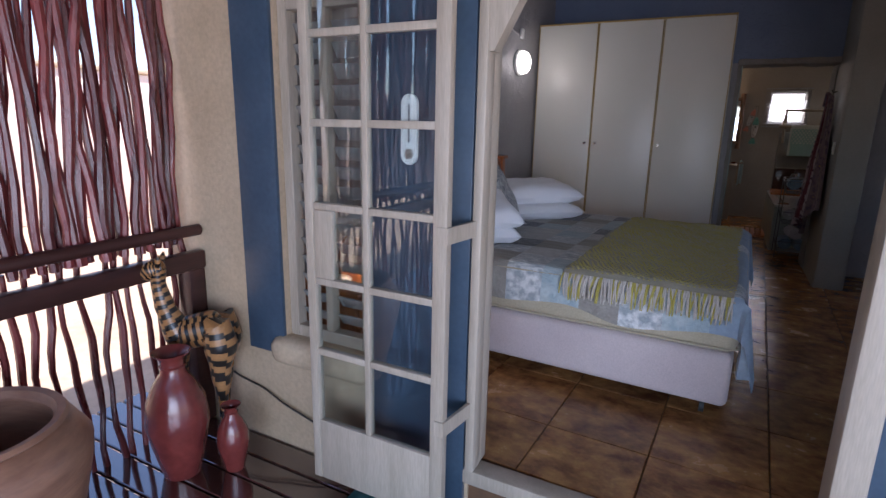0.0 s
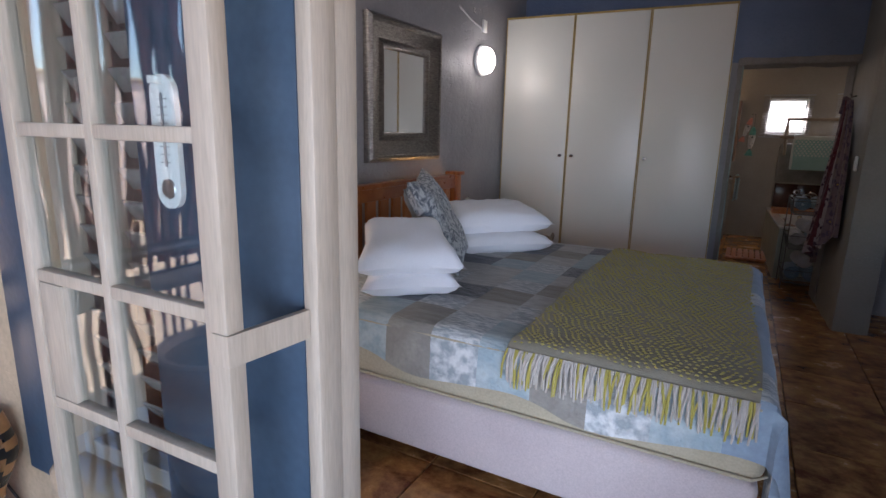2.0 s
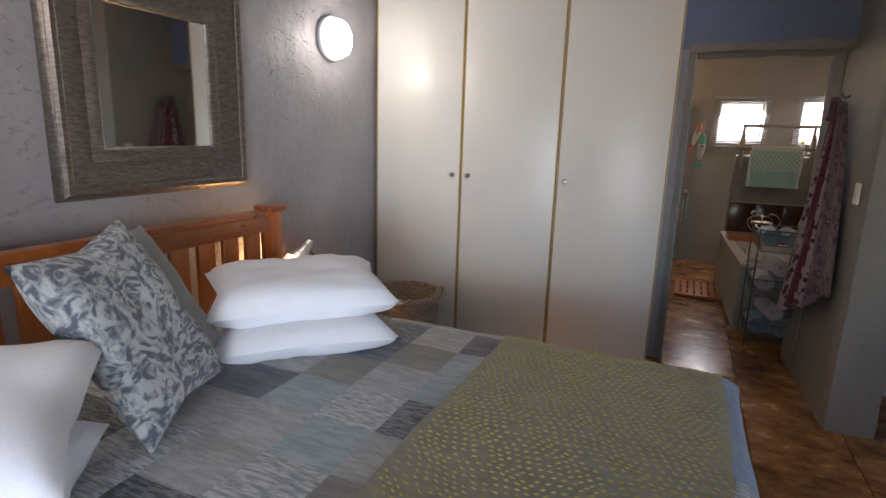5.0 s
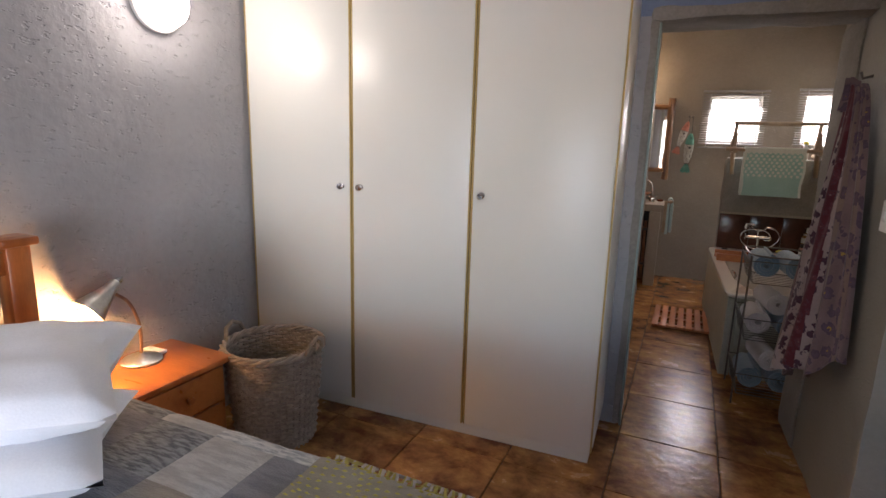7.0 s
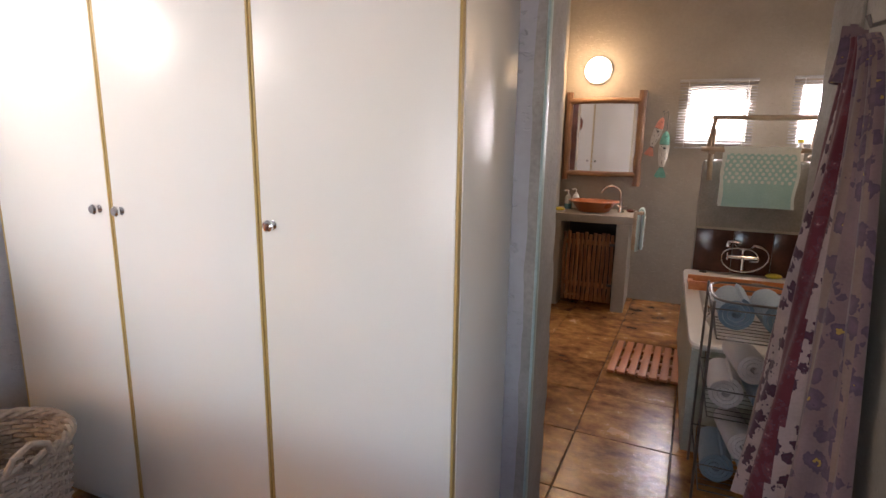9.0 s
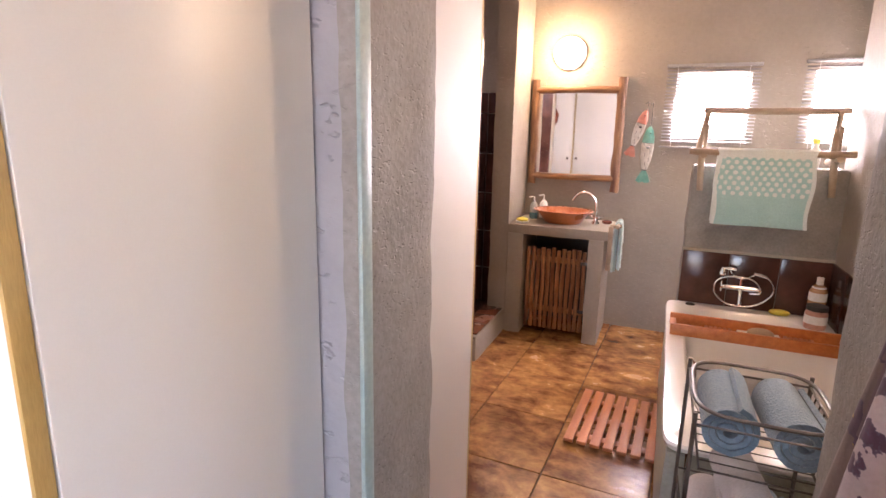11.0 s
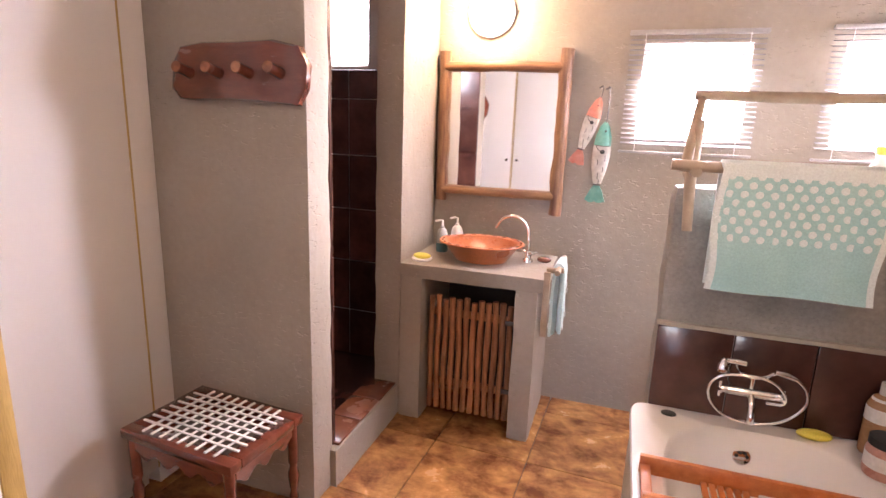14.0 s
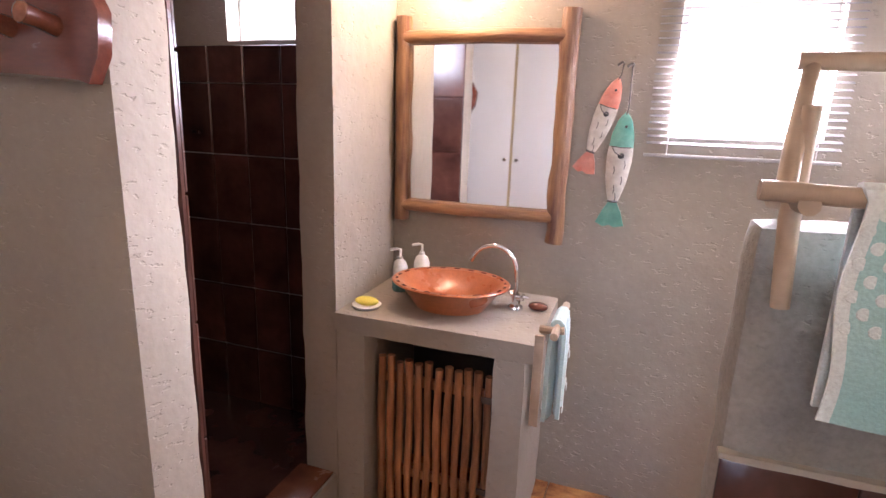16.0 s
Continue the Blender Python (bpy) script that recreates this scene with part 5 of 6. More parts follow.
def fish(m, head, tail, label, string=0.235):
    f = thing("wooden_fish", label, "wall ornament", m, "wooden fish on the wall")
    prof = [(0.5, 0.002), (0.44, 0.028), (0.30, 0.048), (0.10, 0.055), (-0.1, 0.046), (-0.26, 0.026), (-0.31, 0.016)]
    k = 0.72
    for nm, z0, z1, mt in (("head", 0.20, 0.5, head), ("body", -0.31, 0.20, FISH_WHITE)):
        b = bmesh.new()
        zs = [z0 + (z1 - z0) * i / 8 for i in range(9)]
        rs = [float(np.interp(-z, [-p[0] for p in prof], [p[1] for p in prof])) for z in zs]
        lathe([(0, z0 * k * 0.5)] + [(r * k, z * k * 0.5) for r, z in zip(rs, zs)] + [(0, z1 * k * 0.5)], 20, b)
        bmesh.ops.scale(b, vec=(1, 0.3, 1), verts=b.verts)
        part(nm, b, mt, f)
    fan = [(-0.010, -0.10), (0.010, -0.10), (0.03, -0.135), (0.046, -0.178), (0.016, -0.186), (0.0, -0.180), (-0.018, -0.188), (-0.044, -0.176), (-0.028, -0.135)]
    part("tail", prism(fan, -0.007, 0.007), tail, f, smooth=False)
    part("binding", tube([(-0.016, -0.009, -0.102), (0, -0.011, -0.103), (0.016, -0.009, -0.102)], 0.004, 6), IRON, f)
    part("nostril", blob((0.006, -0.011, 0.135), (0.005, 0.003, 0.005)), BLACK, f)
    part("eye", blob((0.004, -0.0125, 0.045), (0.011, 0.004, 0.010), 2), BLACK, f, "drilled dark eye")
    part("eye_string", tube(smoothed([(0.006, -0.015, 0.046), (-0.014, -0.0135, 0.052), (-0.026, -0.010, 0.068)]), 0.0022, 6), IRON, f)
    part("string", tube([(0, 0, 0.17), (0.004, 0, 0.19), (-0.004, 0.005, string)], 0.003, 6), IRON, f)
    part("gill_line", tube([(-0.03, -0.010, 0.072), (0, -0.0155, 0.070), (0.03, -0.010, 0.072)], 0.002, 6), IRON, f)
    for k, (x, z) in enumerate(((-0.012, 0.01), (0.015, -0.02), (-0.004, -0.05), (0.018, 0.03), (0.004, -0.075))):
        part("crack", tube([(x, -0.0125, z), (x + 0.003, -0.0122, z - 0.014), (x + 0.001, -0.0115, z - 0.026)], 0.0014, 5), BLACK, f)
    return f


fish(pose(1.137, 10.425, 1.575, 0, 16, 0) @ Matrix.Scale(1.0, 4), CORAL_PAINT, CORAL_PAINT, "carved wooden fish with coral head and tail")
fish(pose(1.215, 10.42, 1.415, 0, 3, 0) @ Matrix.Scale(1.18, 4), GREEN_PAINT, GREEN_PAINT, "carved wooden fish with sea-green head and tail", 0.32)
for x, z in ((1.198, 1.80), (1.232, 1.795)):
    whole("hook", tube([(x, 10.44, z), (x - 0.005, 10.405, z), (x - 0.02, 10.40, z - 0.012)], 0.005, 6), IRON, "small iron wall hook", "hook")

drop = thing("wall_ornament", "small red-brown carved ornament hung high on the wall", "wall ornament", pose(1.583, 10.42, 2.75))
part("pendant", lathe([(0, 0), (0.016, 0.012), (0.026, 0.045), (0.022, 0.09), (0.010, 0.13), (0, 0.135)], 20), KERB_TILE, drop)
part("string", tube([(0, 0.004, 0.13), (0.002, 0.012, 0.22)], 0.003, 6), IRON, drop)

# tub
tub = thing("bathtub", "white enamel bathtub set in a plastered surround", "bathtub", pose(0, 0, 0))
part("surround", rough_box(1.46, 1.53, 7.72, 9.46, -0.03, 0.535, 0.05, 0.005, 0.012, seed=41), OLIVE_TUB, tub, "grey-green plastered tub surround")
part("end_panel", rough_box(1.53, 2.29, 7.72, 7.79, -0.03, 0.535, 0.05, 0.005, 0.012, seed=43), OLIVE_TUB, tub, "grey-green plastered end panel")


def oval(cx, cy, hx, hy, z, n=48, p=3.2):
    out = []
    for k in range(n):
        a = 2 * math.pi * k / n
        c, s = math.cos(a), math.sin(a)
        out.append(Vector((cx + hx * math.copysign(abs(c) ** (2 / p), c), cy + hy * math.copysign(abs(s) ** (2 / p), s), z)))
    return out


tubm = bmesh.new()
cx, cy = 1.868, 8.59
rings = [oval(cx, cy, 0.415, 0.862, 0.535, p=22), oval(cx, cy, 0.42, 0.868, 0.552, p=22), oval(cx, cy, 0.415, 0.862, 0.562, p=22), oval(cx, cy + 0.01, 0.335, 0.775, 0.562, p=4),
         oval(cx, cy + 0.01, 0.322, 0.762, 0.55, p=4), oval(cx, cy + 0.02, 0.30, 0.72, 0.40, p=3.6), oval(cx, cy + 0.03, 0.275, 0.68, 0.24, p=3.4), oval(cx, cy + 0.03, 0.24, 0.63, 0.175, p=3), oval(cx, cy + 0.03, 0.10, 0.3, 0.165, p=2)]
vr = [[tubm.verts.new(p) for p in r] for r in rings]
for a, b in zip(vr, vr[1:]):
    for k in range(48):
        tubm.faces.new((a[k], a[(k + 1) % 48], b[(k + 1) % 48], b[k]))
tubm.faces.new(vr[-1])
part("basin", tubm, ENAMEL, tub)
part("overflow", lathe([(0, 0.012), (0.028, 0.010), (0.034, 0.0)], 24, m=pose(1.83, 9.352, 0.475, 68)), CHROME, tub, "chrome overflow rose")
for i in range(6):
    a = i * math.pi / 3
    # black discs paint the darkness inside the holes
    part("overflow_hole", lathe([(0, 0.001), (0.006, 0)], 10, m=pose(1.83 + 0.017 * math.cos(a), 9.338 - 0.006 * math.sin(a) * 0.4, 0.481 + 0.016 * math.sin(a), 68)), BLACK, tub)
part("drain", lathe([(0, 0.004), (0.026, 0.003), (0.03, 0)], 20, m=pose(1.86, 8.95, 0.168)), STEEL, tub)
part("plug_stop", blob((1.585, 9.395, 0.565), (0.028, 0.02, 0.01)), BLACK, tub, "black plug")
for s, x in ((-1, 1.545), (1, 2.19)):
    part("grab_handle", tube([(x, 8.35, 0.50), (x - s * 0.03, 8.38, 0.535), (x - s * 0.035, 8.48, 0.54), (x - s * 0.03, 8.58, 0.535), (x, 8.61, 0.50)], 0.009, 10), CHROME, tub, "chrome grab handle")

# splash tiles round the tub
sp_ = tagged(new("splash_tiles"), "dark brown glazed splash tiles above the tub", "tiles", kind=S)
for i in range(3):
    part("tile", box(1.515 + i * 0.257, 1.768 + i * 0.257, 9.440, 9.456, 0.566, 0.885, 0.003), DARK_TILE, sp_)
for i in range(6):
    part("tile", box(2.272, 2.287, 9.437 - (i + 1) * 0.275, 9.434 - i * 0.275, 0.566, 0.885, 0.003), DARK_TILE, sp_)
part("ledge", rough_box(1.505, 2.285, 9.432, 9.47, 0.885, 0.905, 0.04, 0.003, 0.008), BATH_PLASTER, sp_)

mx = thing("bath_mixer", "chrome wall bath mixer with hand shower and hose", "tap", pose(1.835, 9.44, 0.70) @ Matrix.Scale(0.82, 4))
part("body", tube([(-0.09, -0.06, 0), (0.09, -0.06, 0)], 0.02, 14), CHROME, mx)
for s in (-1, 1):
    part("inlet", tube([(s * 0.075, 0, 0.0), (s * 0.075, -0.06, 0)], 0.018, 12), CHROME, mx)
    hd = part("handle", lathe([(0, 0.03), (0.016, 0.028), (0.018, 0.0), (0.012, -0.01)], 16, m=pose(s * 0.09, -0.06, 0, 0, s * 90)), CHROME, mx)
    for a in (0, 90):
        part("cross", tube([(s * 0.12, -0.06 - 0.035 * math.cos(radians(a)), -0.035 * math.sin(radians(a))), (s * 0.12, -0.06 + 0.035 * math.cos(radians(a)), 0.035 * math.sin(radians(a)))], 0.007, 8), CHROME, hd)
part("spout", tube([(0, -0.06, 0), (0, -0.10, -0.03), (0, -0.12, -0.085), (0, -0.122, -0.11)], 0.015, 12), CHROME, mx)
part("cradle", tube(smoothed([(0, -0.06, 0.02), (0, -0.06, 0.075)]), 0.011, 10), CHROME, mx)
part("cradle_fork", tube(smoothed([(-0.075, -0.068, 0.135), (-0.06, -0.068, 0.10), (-0.03, -0.066, 0.078), (0, -0.066, 0.073), (0.04, -0.066, 0.08), (0.075, -0.068, 0.105)]), 0.007, 8), CHROME, mx)
hs = part("hand_shower", tube([(-0.115, -0.085, 0.14), (-0.075, -0.085, 0.14), (-0.04, -0.085, 0.136)], [0.010, 0.013, 0.011], 12), CHROME, mx)
part("rose", lathe([(0, 0.024), (0.024, 0.022), (0.026, 0.0), (0.014, -0.028), (0.010, -0.034)], 24, m=pose(-0.125, -0.085, 0.112, 180)), CHROME, hs)
part("grip", tube([(0.07, -0.085, 0.118), (0.11, -0.085, 0.112), (0.15, -0.085, 0.10)], [0.010, 0.014, 0.009], 12), CHROME, hs)
part("hose", tube(smoothed([(0.15, -0.085, 0.10), (0.19, -0.085, 0.06), (0.20, -0.085, 0.0), (0.165, -0.085, -0.06), (0.10, -0.09, -0.105), (0.01, -0.095, -0.125), (-0.09, -0.09, -0.11),
                            (-0.155, -0.085, -0.05), (-0.165, -0.085, 0.02), (-0.12, -0.085, 0.07), (-0.03, -0.085, 0.085), (0.06, -0.085, 0.075), (0.115, -0.085, 0.03), (0.12, -0.08, -0.02), (0.06, -0.07, -0.03)]), 0.0065, 10), CHROME, mx)

cd = thing("bath_caddy", "orange slatted wooden bath rack lying across the tub", "bath rack", pose(0, 0, 0))
for y in (8.80, 8.985):
    b = box(1.47, 2.255, y - 0.009, y + 0.009, 0.566, 0.625, 0.003)
    part("side_rail", b, TEAK, cd)
for x in (1.47, 2.235):
    part("end_bar", box(x, x + 0.03, 8.809, 8.976, 0.58, 0.60, 0.003), TEAK, cd)
for g in (1.64, 2.0):
    for i in range(6):
        part("slat", box(g + i * 0.022, g + i * 0.022 + 0.016, 8.809, 8.976, 0.57, 0.582, 0.002), TEAK, cd)
part("tray", box(1.79, 1.98, 8.82, 8.97, 0.57, 0.584, 0.004), WHITE, cd, "white soap tray")
whole("natural_sponge", blob((1.885, 8.89, 0.605), (0.06, 0.045, 0.024), 3), PALE_LOG, "pale natural sponge on the bath rack", "sponge")
whole("bath_sponge", blob((2.05, 9.40, 0.58), (0.055, 0.025, 0.018), 3), YELLOW_SPONGE, "yellow bath sponge on the tub rim", "sponge")
sb = thing("shampoo_bottle", "amber shampoo bottle with a white pump cap", "bottle", pose(2.215, 9.385, 0.562))
part("body", lathe([(0, 0), (0.04, 0), (0.043, 0.01), (0.043, 0.17), (0.03, 0.2), (0.016, 0.21), (0, 0.21)], 28), AMBER_LIQUID, sb)
part("upper_label", lathe([(0.0436, 0.12), (0.0436, 0.165), (0.031, 0.199)], 28), WHITE, sb, "white shoulder wrap")
part("cap", tube([(0, 0, 0.21), (0, 0, 0.25)], 0.017, 14), WHITE, sb)
jr = thing("bath_salts_jar", "pink jar of bath salts with a dark lid", "jar", pose(2.19, 9.25, 0.562))
part("body", lathe([(0, 0), (0.05, 0), (0.053, 0.01), (0.053, 0.085), (0.045, 0.1), (0, 0.1)], 28), mat("pink_bath_salts", (0.52, 0.26, 0.20), (0.60, 0.33, 0.26), 20, 0.3), jr)
part("lid", lathe([(0.05, 0.10), (0.05, 0.125), (0, 0.127)], 28), BLACK, jr, "dark lid")
part("label_band", lathe([(0.0536, 0.03), (0.0536, 0.075)], 28), WHITE, jr, "pale label")

# branch towel rack over the low wall
rk = thing("towel_rack", "rustic towel rack of peeled branches over the half wall", "towel rack", pose(0, 0, 0))
for x in (1.56, 2.20):
    part("upright", tube([(x, 9.40, 1.25), (x - 0.01, 9.405, 1.42), (x, 9.43, 1.62)], [0.017, 0.019, 0.016], 10), PALE_LOG, rk)
    part("brace", tube([(x - 0.035, 9.36, 1.46), (x - 0.02, 9.42, 1.56), (x + 0.005, 9.50, 1.70)], [0.018, 0.017, 0.015], 10), PALE_LOG, rk)
    part("cross_arm", tube([(x - 0.005, 9.32, 1.455), (x, 9.44, 1.45), (x, 9.58, 1.43)], 0.018, 10), PALE_LOG, rk)
part("rail", tube([(1.48, 9.335, 1.475), (1.85, 9.33, 1.468), (2.26, 9.335, 1.48)], [0.018, 0.017, 0.018], 10), PALE_LOG, rk)
part("rail", tube([(1.54, 9.50, 1.705), (1.9, 9.50, 1.70), (2.25, 9.50, 1.705)], [0.017, 0.019, 0.017], 10), PALE_LOG, rk)
bt = thing("bath_towel", "aqua bath towel with pale spots hanging over the rack", "towel", pose(1.86, 9.333, 1.476, 0, 0, 90))
cloth = sheet(hung(0.47, 0.40, 0.39, 0.024), 44, 24, 0.008, pick=lambda u, v: 1 if abs(u - 0.47) < 0.045 or v < 0.03 or v > 0.97 else 0)
shape = BVHTree.FromBMesh(cloth)
part("cloth", cloth, [AQUA_TOWEL, WHITE_TOWEL], bt)
me = mesh_of("spot", lathe([(0, 0.0008), (0.011, 0.0006), (0.0125, -0.001)], 12), WHITE_TOWEL)
for r in range(8):
    for c in range(11):
        hit, nrm = shape.ray_cast(Vector((-0.2, -0.21 + c * 0.041 + (r % 2) * 0.02, -0.026 - r * 0.028)), Vector((1, 0, 0)))[:2]
        if hit is not None:
            part("spot", me, None, bt, m=axes_pose(hit, (0, 1, 0), (0, 0, -1)))
ob = thing("lotion_bottle", "small white bottle standing on the half wall", "bottle", pose(2.12, 9.53, 1.40))
part("body", lathe([(0, 0), (0.03, 0), (0.03, 0.09), (0.015, 0.11), (0.015, 0.13), (0, 0.13)], 20), WHITE, ob)
part("cap", lathe([(0.018, 0.13), (0.018, 0.155), (0, 0.157)], 20), YELLOW_SPONGE, ob, "yellow cap")

dm = thing("duckboard", "red teak slatted bath mat on the tiled floor", "bath mat", pose(1.255, 8.77, 0, 0, 0, -2.5))
for i in range(7):
    x = -0.195 + i * 0.065
    part("slat", box(x - 0.0235, x + 0.0235, -0.30, 0.30, 0.022, 0.042, 0.004), TEAK, dm)
for y in (-0.2, 0.0, 0.2):
    part("batten", box(-0.21, 0.21, y - 0.025, y + 0.025, 0.0, 0.022, 0.003), TEAK, dm)


def rolled_towel(m, mtl, label, r=0.075, l=0.26):
    """A rolled towel along local y."""
    t = thing("rolled_towel", label, "towel", m, "rolled towels in the wire stand")
    b = bmesh.new()
    pts = []
    for k in range(70):
        a = k / 69 * 2 * math.pi * 3.2
        rr = 0.018 + (r - 0.018) * k / 69
        pts.append((rr * math.cos(a), rr * math.sin(a)))
    n = 6
    grid = []
    for j in range(n + 1):
        yy = (j / n - 0.5) * l
        grid.append([b.verts.new((x * (1 + 0.03 * noise.noise(Vector((x * 20, yy * 9, 3)))), yy + 0.006 * noise.noise(Vector((x * 30, z * 30, j))), z)) for x, z in pts])
    fs = [b.faces.new((grid[j][k], grid[j][k + 1], grid[j + 1][k + 1], grid[j + 1][k])) for j in range(n) for k in range(69)]
    b.normal_update()
    bmesh.ops.solidify(b, geom=fs, thickness=-0.014)
    part("roll", b, mtl, t)
    return t


sd = thing("towel_stand", "tiered wire basket stand holding rolled towels", "basket stand", pose(1.66, 7.47, 0) @ Matrix.Diagonal((1.25, 1.1, 1.0, 1)))
for x in (-0.13, 0.12):
    for y in (-0.16, 0.16):
        part("upright", tube([(x, y, 0), (x, y, 0.90)], 0.0045, 8), IRON, sd)
part("top_hoop", tube([Vector((-0.005, 0, 0.90)) + Vector((0.125 * math.copysign(abs(math.cos(q)) ** 0.5, math.cos(q)), 0.16 * math.copysign(abs(math.sin(q)) ** 0.5, math.sin(q)), 0)) for q in [k * math.pi / 16 + 0.05 for k in range(32)]], 0.005, 8, closed=True), IRON, sd)
for z in (0.06, 0.40, 0.74):
    for zz, g in ((z, 0.02), (z + 0.13, 0.0)):
        part("hoop", tube([(-0.13 + g, -0.16 + g, zz), (0.12 - g, -0.16 + g, zz), (0.12 - g, 0.16 - g, zz), (-0.13 + g, 0.16 - g, zz)], 0.0035, 6, closed=True), IRON, sd)
    for i in range(8):
        y = -0.14 + i * 0.04
        part("wire", tube([(-0.13, y, z + 0.13), (-0.11, y, z), (0.10, y, z), (0.12, y, z + 0.13)], 0.0022, 5), IRON, sd)
for z, ms in ((0.075, (BLUE_TOWEL, BLUE_TOWEL, GREY_TOWEL)), (0.415, (GREY_TOWEL, BLUE_TOWEL, GREY_TOWEL)), (0.755, (BLUE_TOWEL, BLUE_TOWEL, BLUE_TOWEL))):
    for k, (dx, dz) in enumerate(((-0.06, 0.088), (0.06, 0.088), (0.0, 0.21))):
        if z > 0.7 and k == 2:
            continue
        rolled_towel(pose(1.655 + dx * 1.25, 7.47, z + dz, 0, 40 * k, 4 * k), ms[k], "rolled pale grey towel in the wire stand" if ms[k] is GREY_TOWEL else "rolled blue-grey towel in the wire stand", 0.072 if k < 2 else 0.068)

# dressing gown
gn = thing("dressing_gown", "floral lilac and crimson dressing gown hanging from a wall hook", "gown", pose(1.722, 6.66, 0))


def gown_at(u, v):
    """u: along the wall, v: from the hem up to the hook; deep folds that gather at the hook."""
    w = 1 - v
    lo, hi = -0.06 - 0.34 * w ** 0.6, 0.03 + 0.26 * w ** 0.9
    hem = 0.70 - 0.34 * u + 0.03 * math.sin(u * 19)
    th = math.pi * u
    pleat = (0.30 * math.sin(th * 10.5 + 1.6 * math.sin(v * 3 + 1)) + 0.12 * math.sin(th * 23 + v * 5)) * (0.35 + 0.65 * w)
    y = (lo + hi) / 2 - (hi - lo) / 2 * math.cos(th) * (1 + 0.35 * pleat * math.sin(th))
    return (-0.018 - (0.035 + 0.085 * w) * math.sin(th) ** 0.8 * (1 + pleat), y, hem + (1.76 - hem) * v)


BANDS = (0, 3, 0, 0, 3, 0, 2, 1, 1, 1, 2, 2, 1, 2, 0, 3, 0, 3, 0, 0)
part("cloth", sheet(gown_at, 140, 60, 0.006, pick=lambda u, v: BANDS[int((u + 0.015 * math.sin(v * 5)) * 19.9) % 20]), GOWN, gn)
part("collar", sheet(lambda u, v: (-0.03 - (0.045 - 0.02 * v) * math.sin(u * math.pi) - 0.008 * math.sin(u * 22), (u - 0.5) * 0.115 * (1 - 0.75 * v), 1.665 + v * 0.13 - 0.04 * abs(u - 0.5)), 24, 8, 0.008), GOWN[0], gn)
whole("gown_hook", tube([(1.735, 6.66, 1.80), (1.70, 6.66, 1.79), (1.69, 6.66, 1.815)], 0.006, 8), IRON, "iron wall hook on the partition", "hook")

# stool
stl = thing("stool", "red-brown wooden stool with a woven white thong seat", "stool", pose(-0.042, 8.90, 0, 0, 0, -4.8) @ Matrix.Diagonal((0.98, 0.89, 1.12, 1)))
H = 0.40
for q in ((-0.27, 0.27, -0.215, -0.155), (-0.27, 0.27, 0.155, 0.215), (-0.27, -0.20, -0.155, 0.155), (0.20, 0.27, -0.155, 0.155)):
    part("seat_rail", box(*q, H - 0.035, H, 0.006), MAHOGANY, stl)


def scalloped(length, waves):
    """Outline of an apron board, straight above and cut in waves below."""
    n = 8 * waves
    low = [(-length / 2 + length * k / n, H - 0.088 + 0.014 * math.cos(2 * math.pi * k / 8)) for k in range(n + 1)]
    return low + [(length / 2, H - 0.036), (-length / 2, H - 0.036)]


for y in (-0.19, 0.19):
    part("apron", prism(scalloped(0.43, 4), y - 0.009, y + 0.009), MAHOGANY, stl, smooth=False)
for x in (-0.24, 0.24):
    part("apron", prism(scalloped(0.33, 3), -0.009, 0.009), MAHOGANY, stl, m=pose(x, 0, 0, 0, 0, 90), smooth=False)
for x in (-0.235, 0.235):
    for y in (-0.185, 0.185):
        part("leg", lathe([(0, 0), (0.014, 0), (0.018, 0.03), (0.013, 0.05), (0.02, 0.075), (0.014, 0.10), (0.022, 0.14), (0.024, 0.17), (0.015, 0.20), (0.022, 0.22), (0.022, 0.30), (0.022, H - 0.036), (0, H - 0.036)], 14, m=pose(x, y, 0)), MAHOGANY, stl)
for i in range(9):
    x = -0.175 + i * 0.0437
    part("thong", box(x - 0.006, x + 0.006, -0.19, 0.19, H - 0.001, H + 0.004, 0.002), WHITE, stl)
for i in range(7):
    y = -0.13 + i * 0.0433
    part("thong", box(-0.235, 0.235, y - 0.006, y + 0.006, H + 0.003, H + 0.008, 0.002), WHITE, stl)

# hook board
hk = thing("hook_board", "polished red-brown slab of wood with four peg hooks", "coat rack", pose(-0.01, 9.10, 1.735))
hb_ = bmesh.new()
out = [(-0.30, -0.06), (-0.285, 0.035), (-0.25, 0.085), (-0.15, 0.10), (0, 0.10), (0.15, 0.105), (0.25, 0.085), (0.285, 0.02), (0.275, -0.06), (0.24, -0.115), (0.1, -0.105), (-0.05, -0.10), (-0.2, -0.105), (-0.265, -0.10)]
a, b, c = ([hb_.verts.new((x * k, y, z * k)) for x, z in out] for y, k in ((0.018, 1), (-0.012, 1), (-0.024, 0.94)))
for p_, q_ in ((a, b), (b, c)):
    for i in range(len(out)):
        hb_.faces.new((p_[i], p_[(i + 1) % len(out)], q_[(i + 1) % len(out)], q_[i]))
hb_.faces.new(c), hb_.faces.new(a[::-1])
part("slab", hb_, MAHOGANY, hk)
for i in range(4):
    x = -0.20 + i * 0.128
    pg = part("peg", tube([(x, -0.02, -0.008), (x - 0.004, -0.05, 0.0), (x - 0.008, -0.08, 0.008)], [0.022, 0.019, 0.021], 14), MAHOGANY, hk)
    part("cut_end", lathe([(0.021, 0), (0.019, 0.005), (0.010, 0.009), (0, 0.010)], 16, m=axes_pose((x - 0.008, -0.08, 0.008), (1, 0, 0), (0, 0.12, 1))), PEG_END, pg, "pale polished cut end")

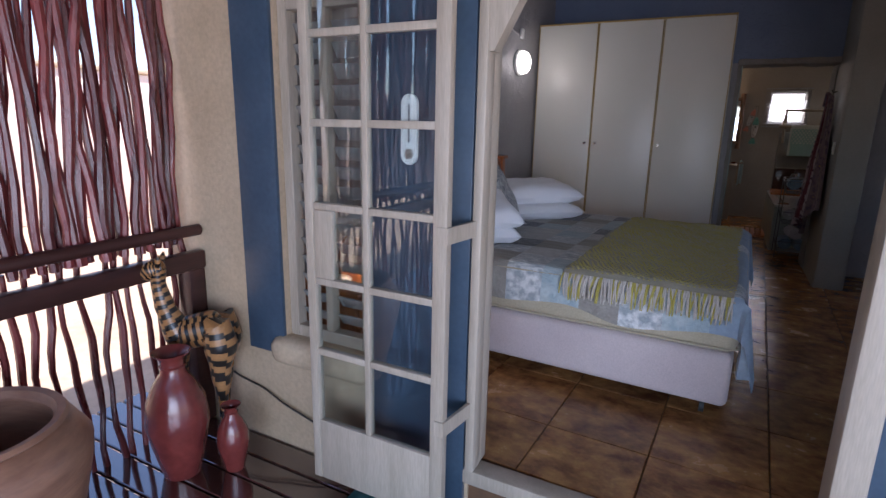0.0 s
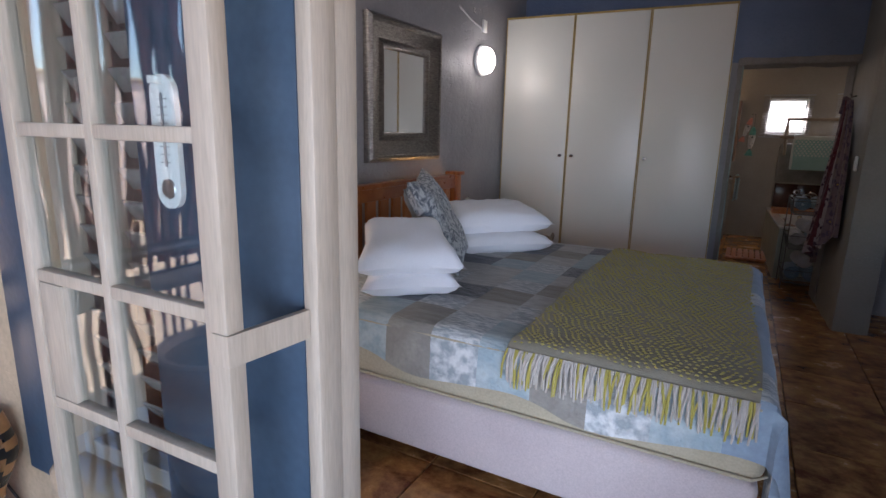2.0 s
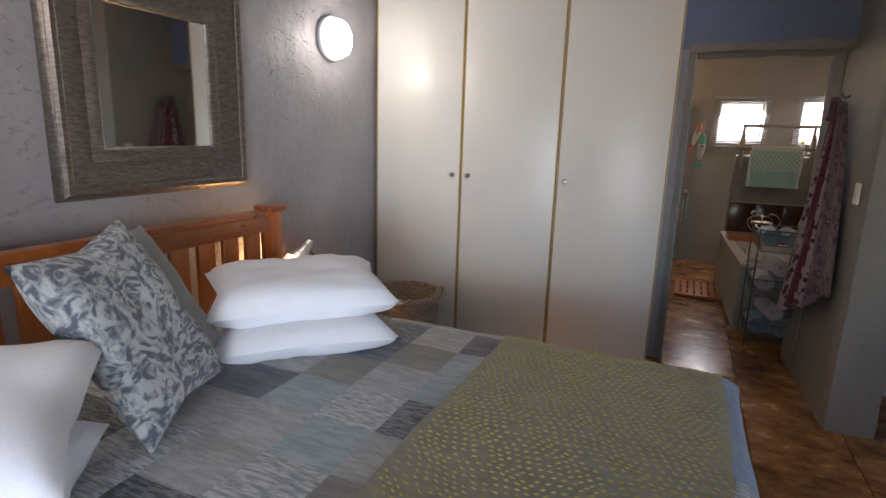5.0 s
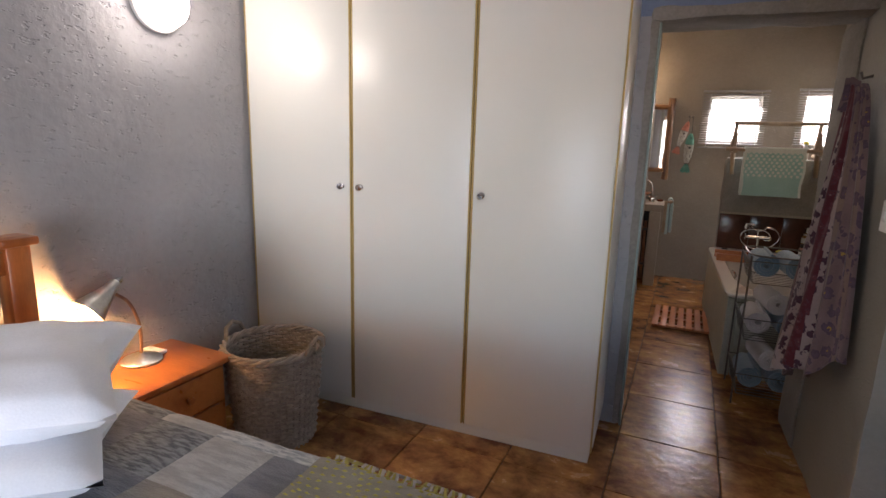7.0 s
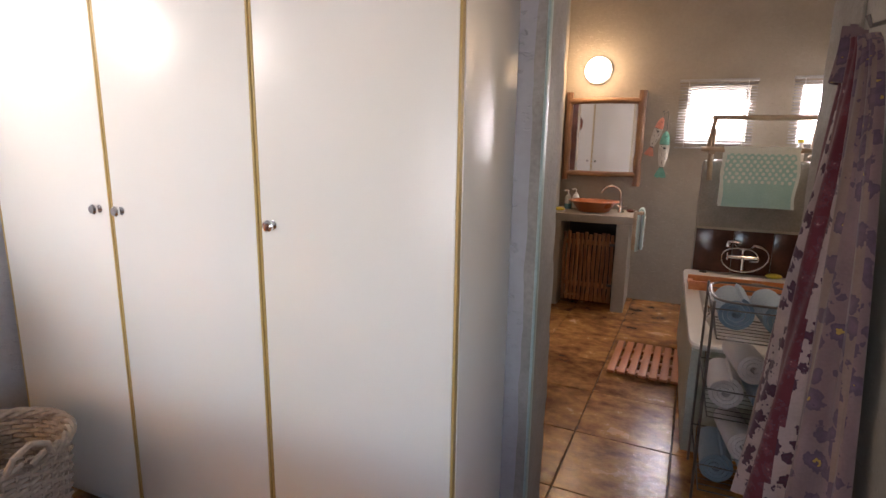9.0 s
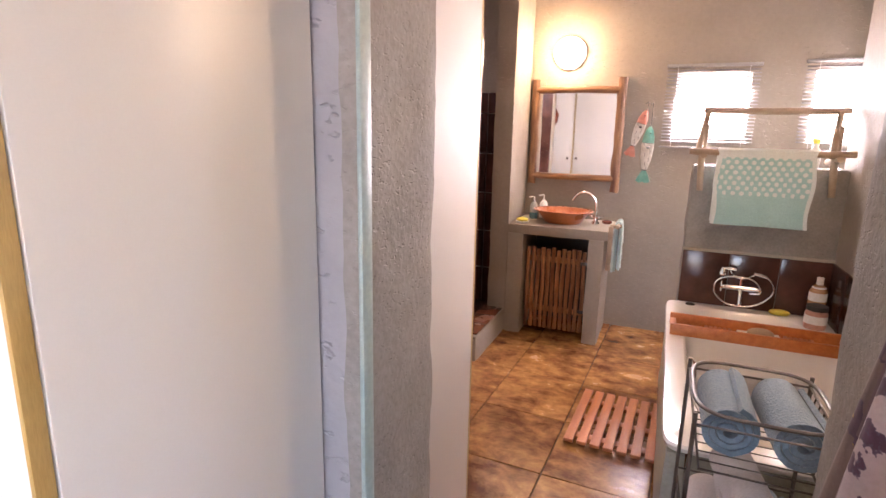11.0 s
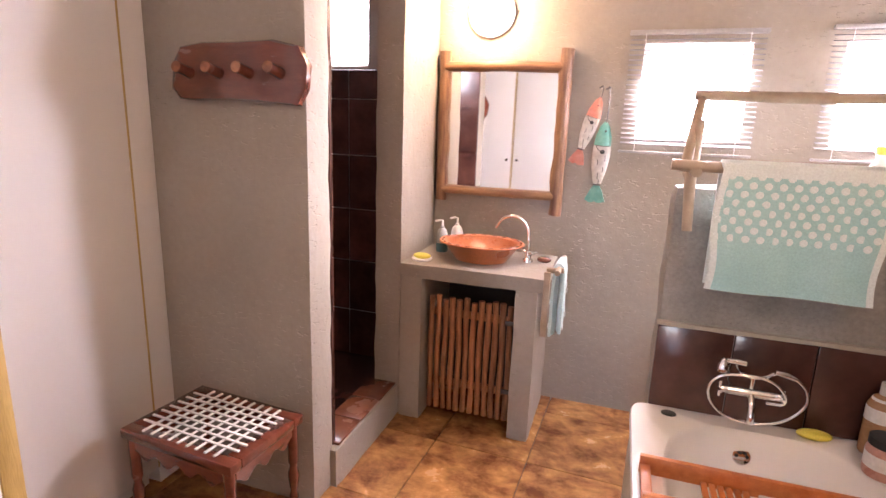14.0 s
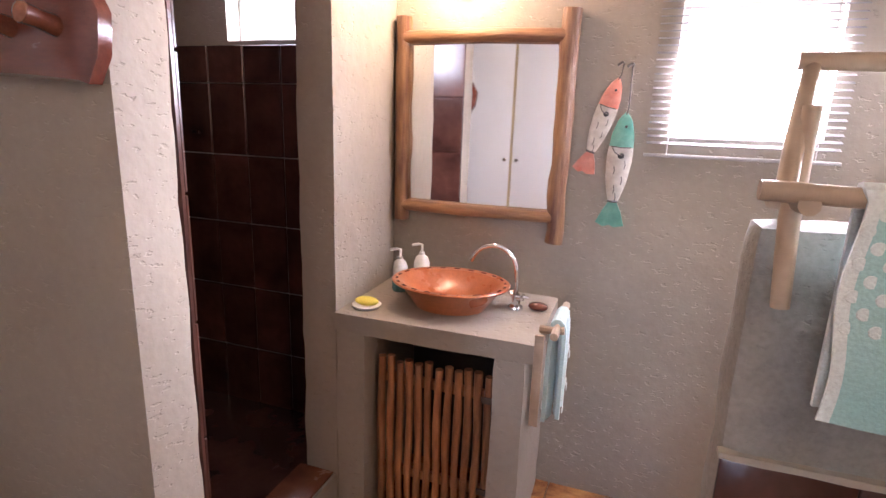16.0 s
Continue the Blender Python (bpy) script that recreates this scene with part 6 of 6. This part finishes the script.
# ---- tiled surfaces ----
GRID = pose(0.735, 2.535, 0, 0, 0, -2.4)
fl = bpy.data.objects["floor"]
TW, TD = 0.472, 0.515
me = mesh_of("tile", box(0.0025, TW - 0.0025, 0.0025, TD - 0.0025, -0.012, 0.0, 0.003, 1), TILE)
me2 = mesh_of("tile", box(0.0025, TW - 0.0025, TD - 0.40, TD - 0.0025, -0.012, 0.0, 0.003, 1), TILE)
me3 = mesh_of("tile", box(0.0025, TW - 0.0025, 0.0025, 0.31, -0.012, 0.0, 0.003, 1), TILE)
for j in range(-1, 16):
    for i in range(-6, 7):
        p = GRID @ Vector((i * TW + TW / 2, j * TD + TD / 2, 0))
        if -1.5 < p.x < 3.45 and p.y < 10.72 and not (p.y > 7.3 and p.x > 2.4):
            part("tile", me2 if j < 0 else me3 if p.y > 10.4 else me, None, fl, m=GRID @ pose(i * TW, j * TD, 0, 0, 0, 0))
sw_ = tagged(new("shower_tiles"), "dark brown glazed tiles on the shower walls", "tiles", kind=S)
me = mesh_of("tile", box(-0.1, 0.1, -0.006, 0.006, -0.165, 0.165, 0.003, 1), DARK_TILE)
for k in range(7):
    for i in range(5):
        x, z = -0.80 + i * 0.206, 0.20 + k * 0.336
        if k < 5:
            part("tile", me, None, sw_, m=pose(x, 10.434, z))
    for i in range(5):
        part("tile", me, None, sw_, m=pose(-0.894, 9.41 + i * 0.206, 0.20 + k * 0.336, 0, 0, 90))
    for i in range(6):
        part("tile", me, None, sw_, m=pose(-0.886 + i * 0.206, 9.302, 0.20 + k * 0.336))
me = mesh_of("tile", box(-0.1, 0.1, -0.006, 0.006, -0.083, 0.083, 0.003, 1), DARK_TILE)
for i in range(5):
    part("tile", me, None, sw_, m=pose(-0.80 + i * 0.206, 10.434, 1.797))
whole("shower_floor", box(-0.9, 0.13, 9.297, 10.44, 0.0, 0.06, 0), DARK_TILE, "dark tiled shower floor", "floor", kind=S)
kt = tagged(new("kerb_tiles"), "terracotta tiles on the shower kerb", "tiles", kind=S)
for i in range(3):
    part("tile", box(0.115, 0.27, 9.29 + i * 0.21, 9.495 + i * 0.21, 0.178, 0.19, 0.003), KERB_TILE, kt)
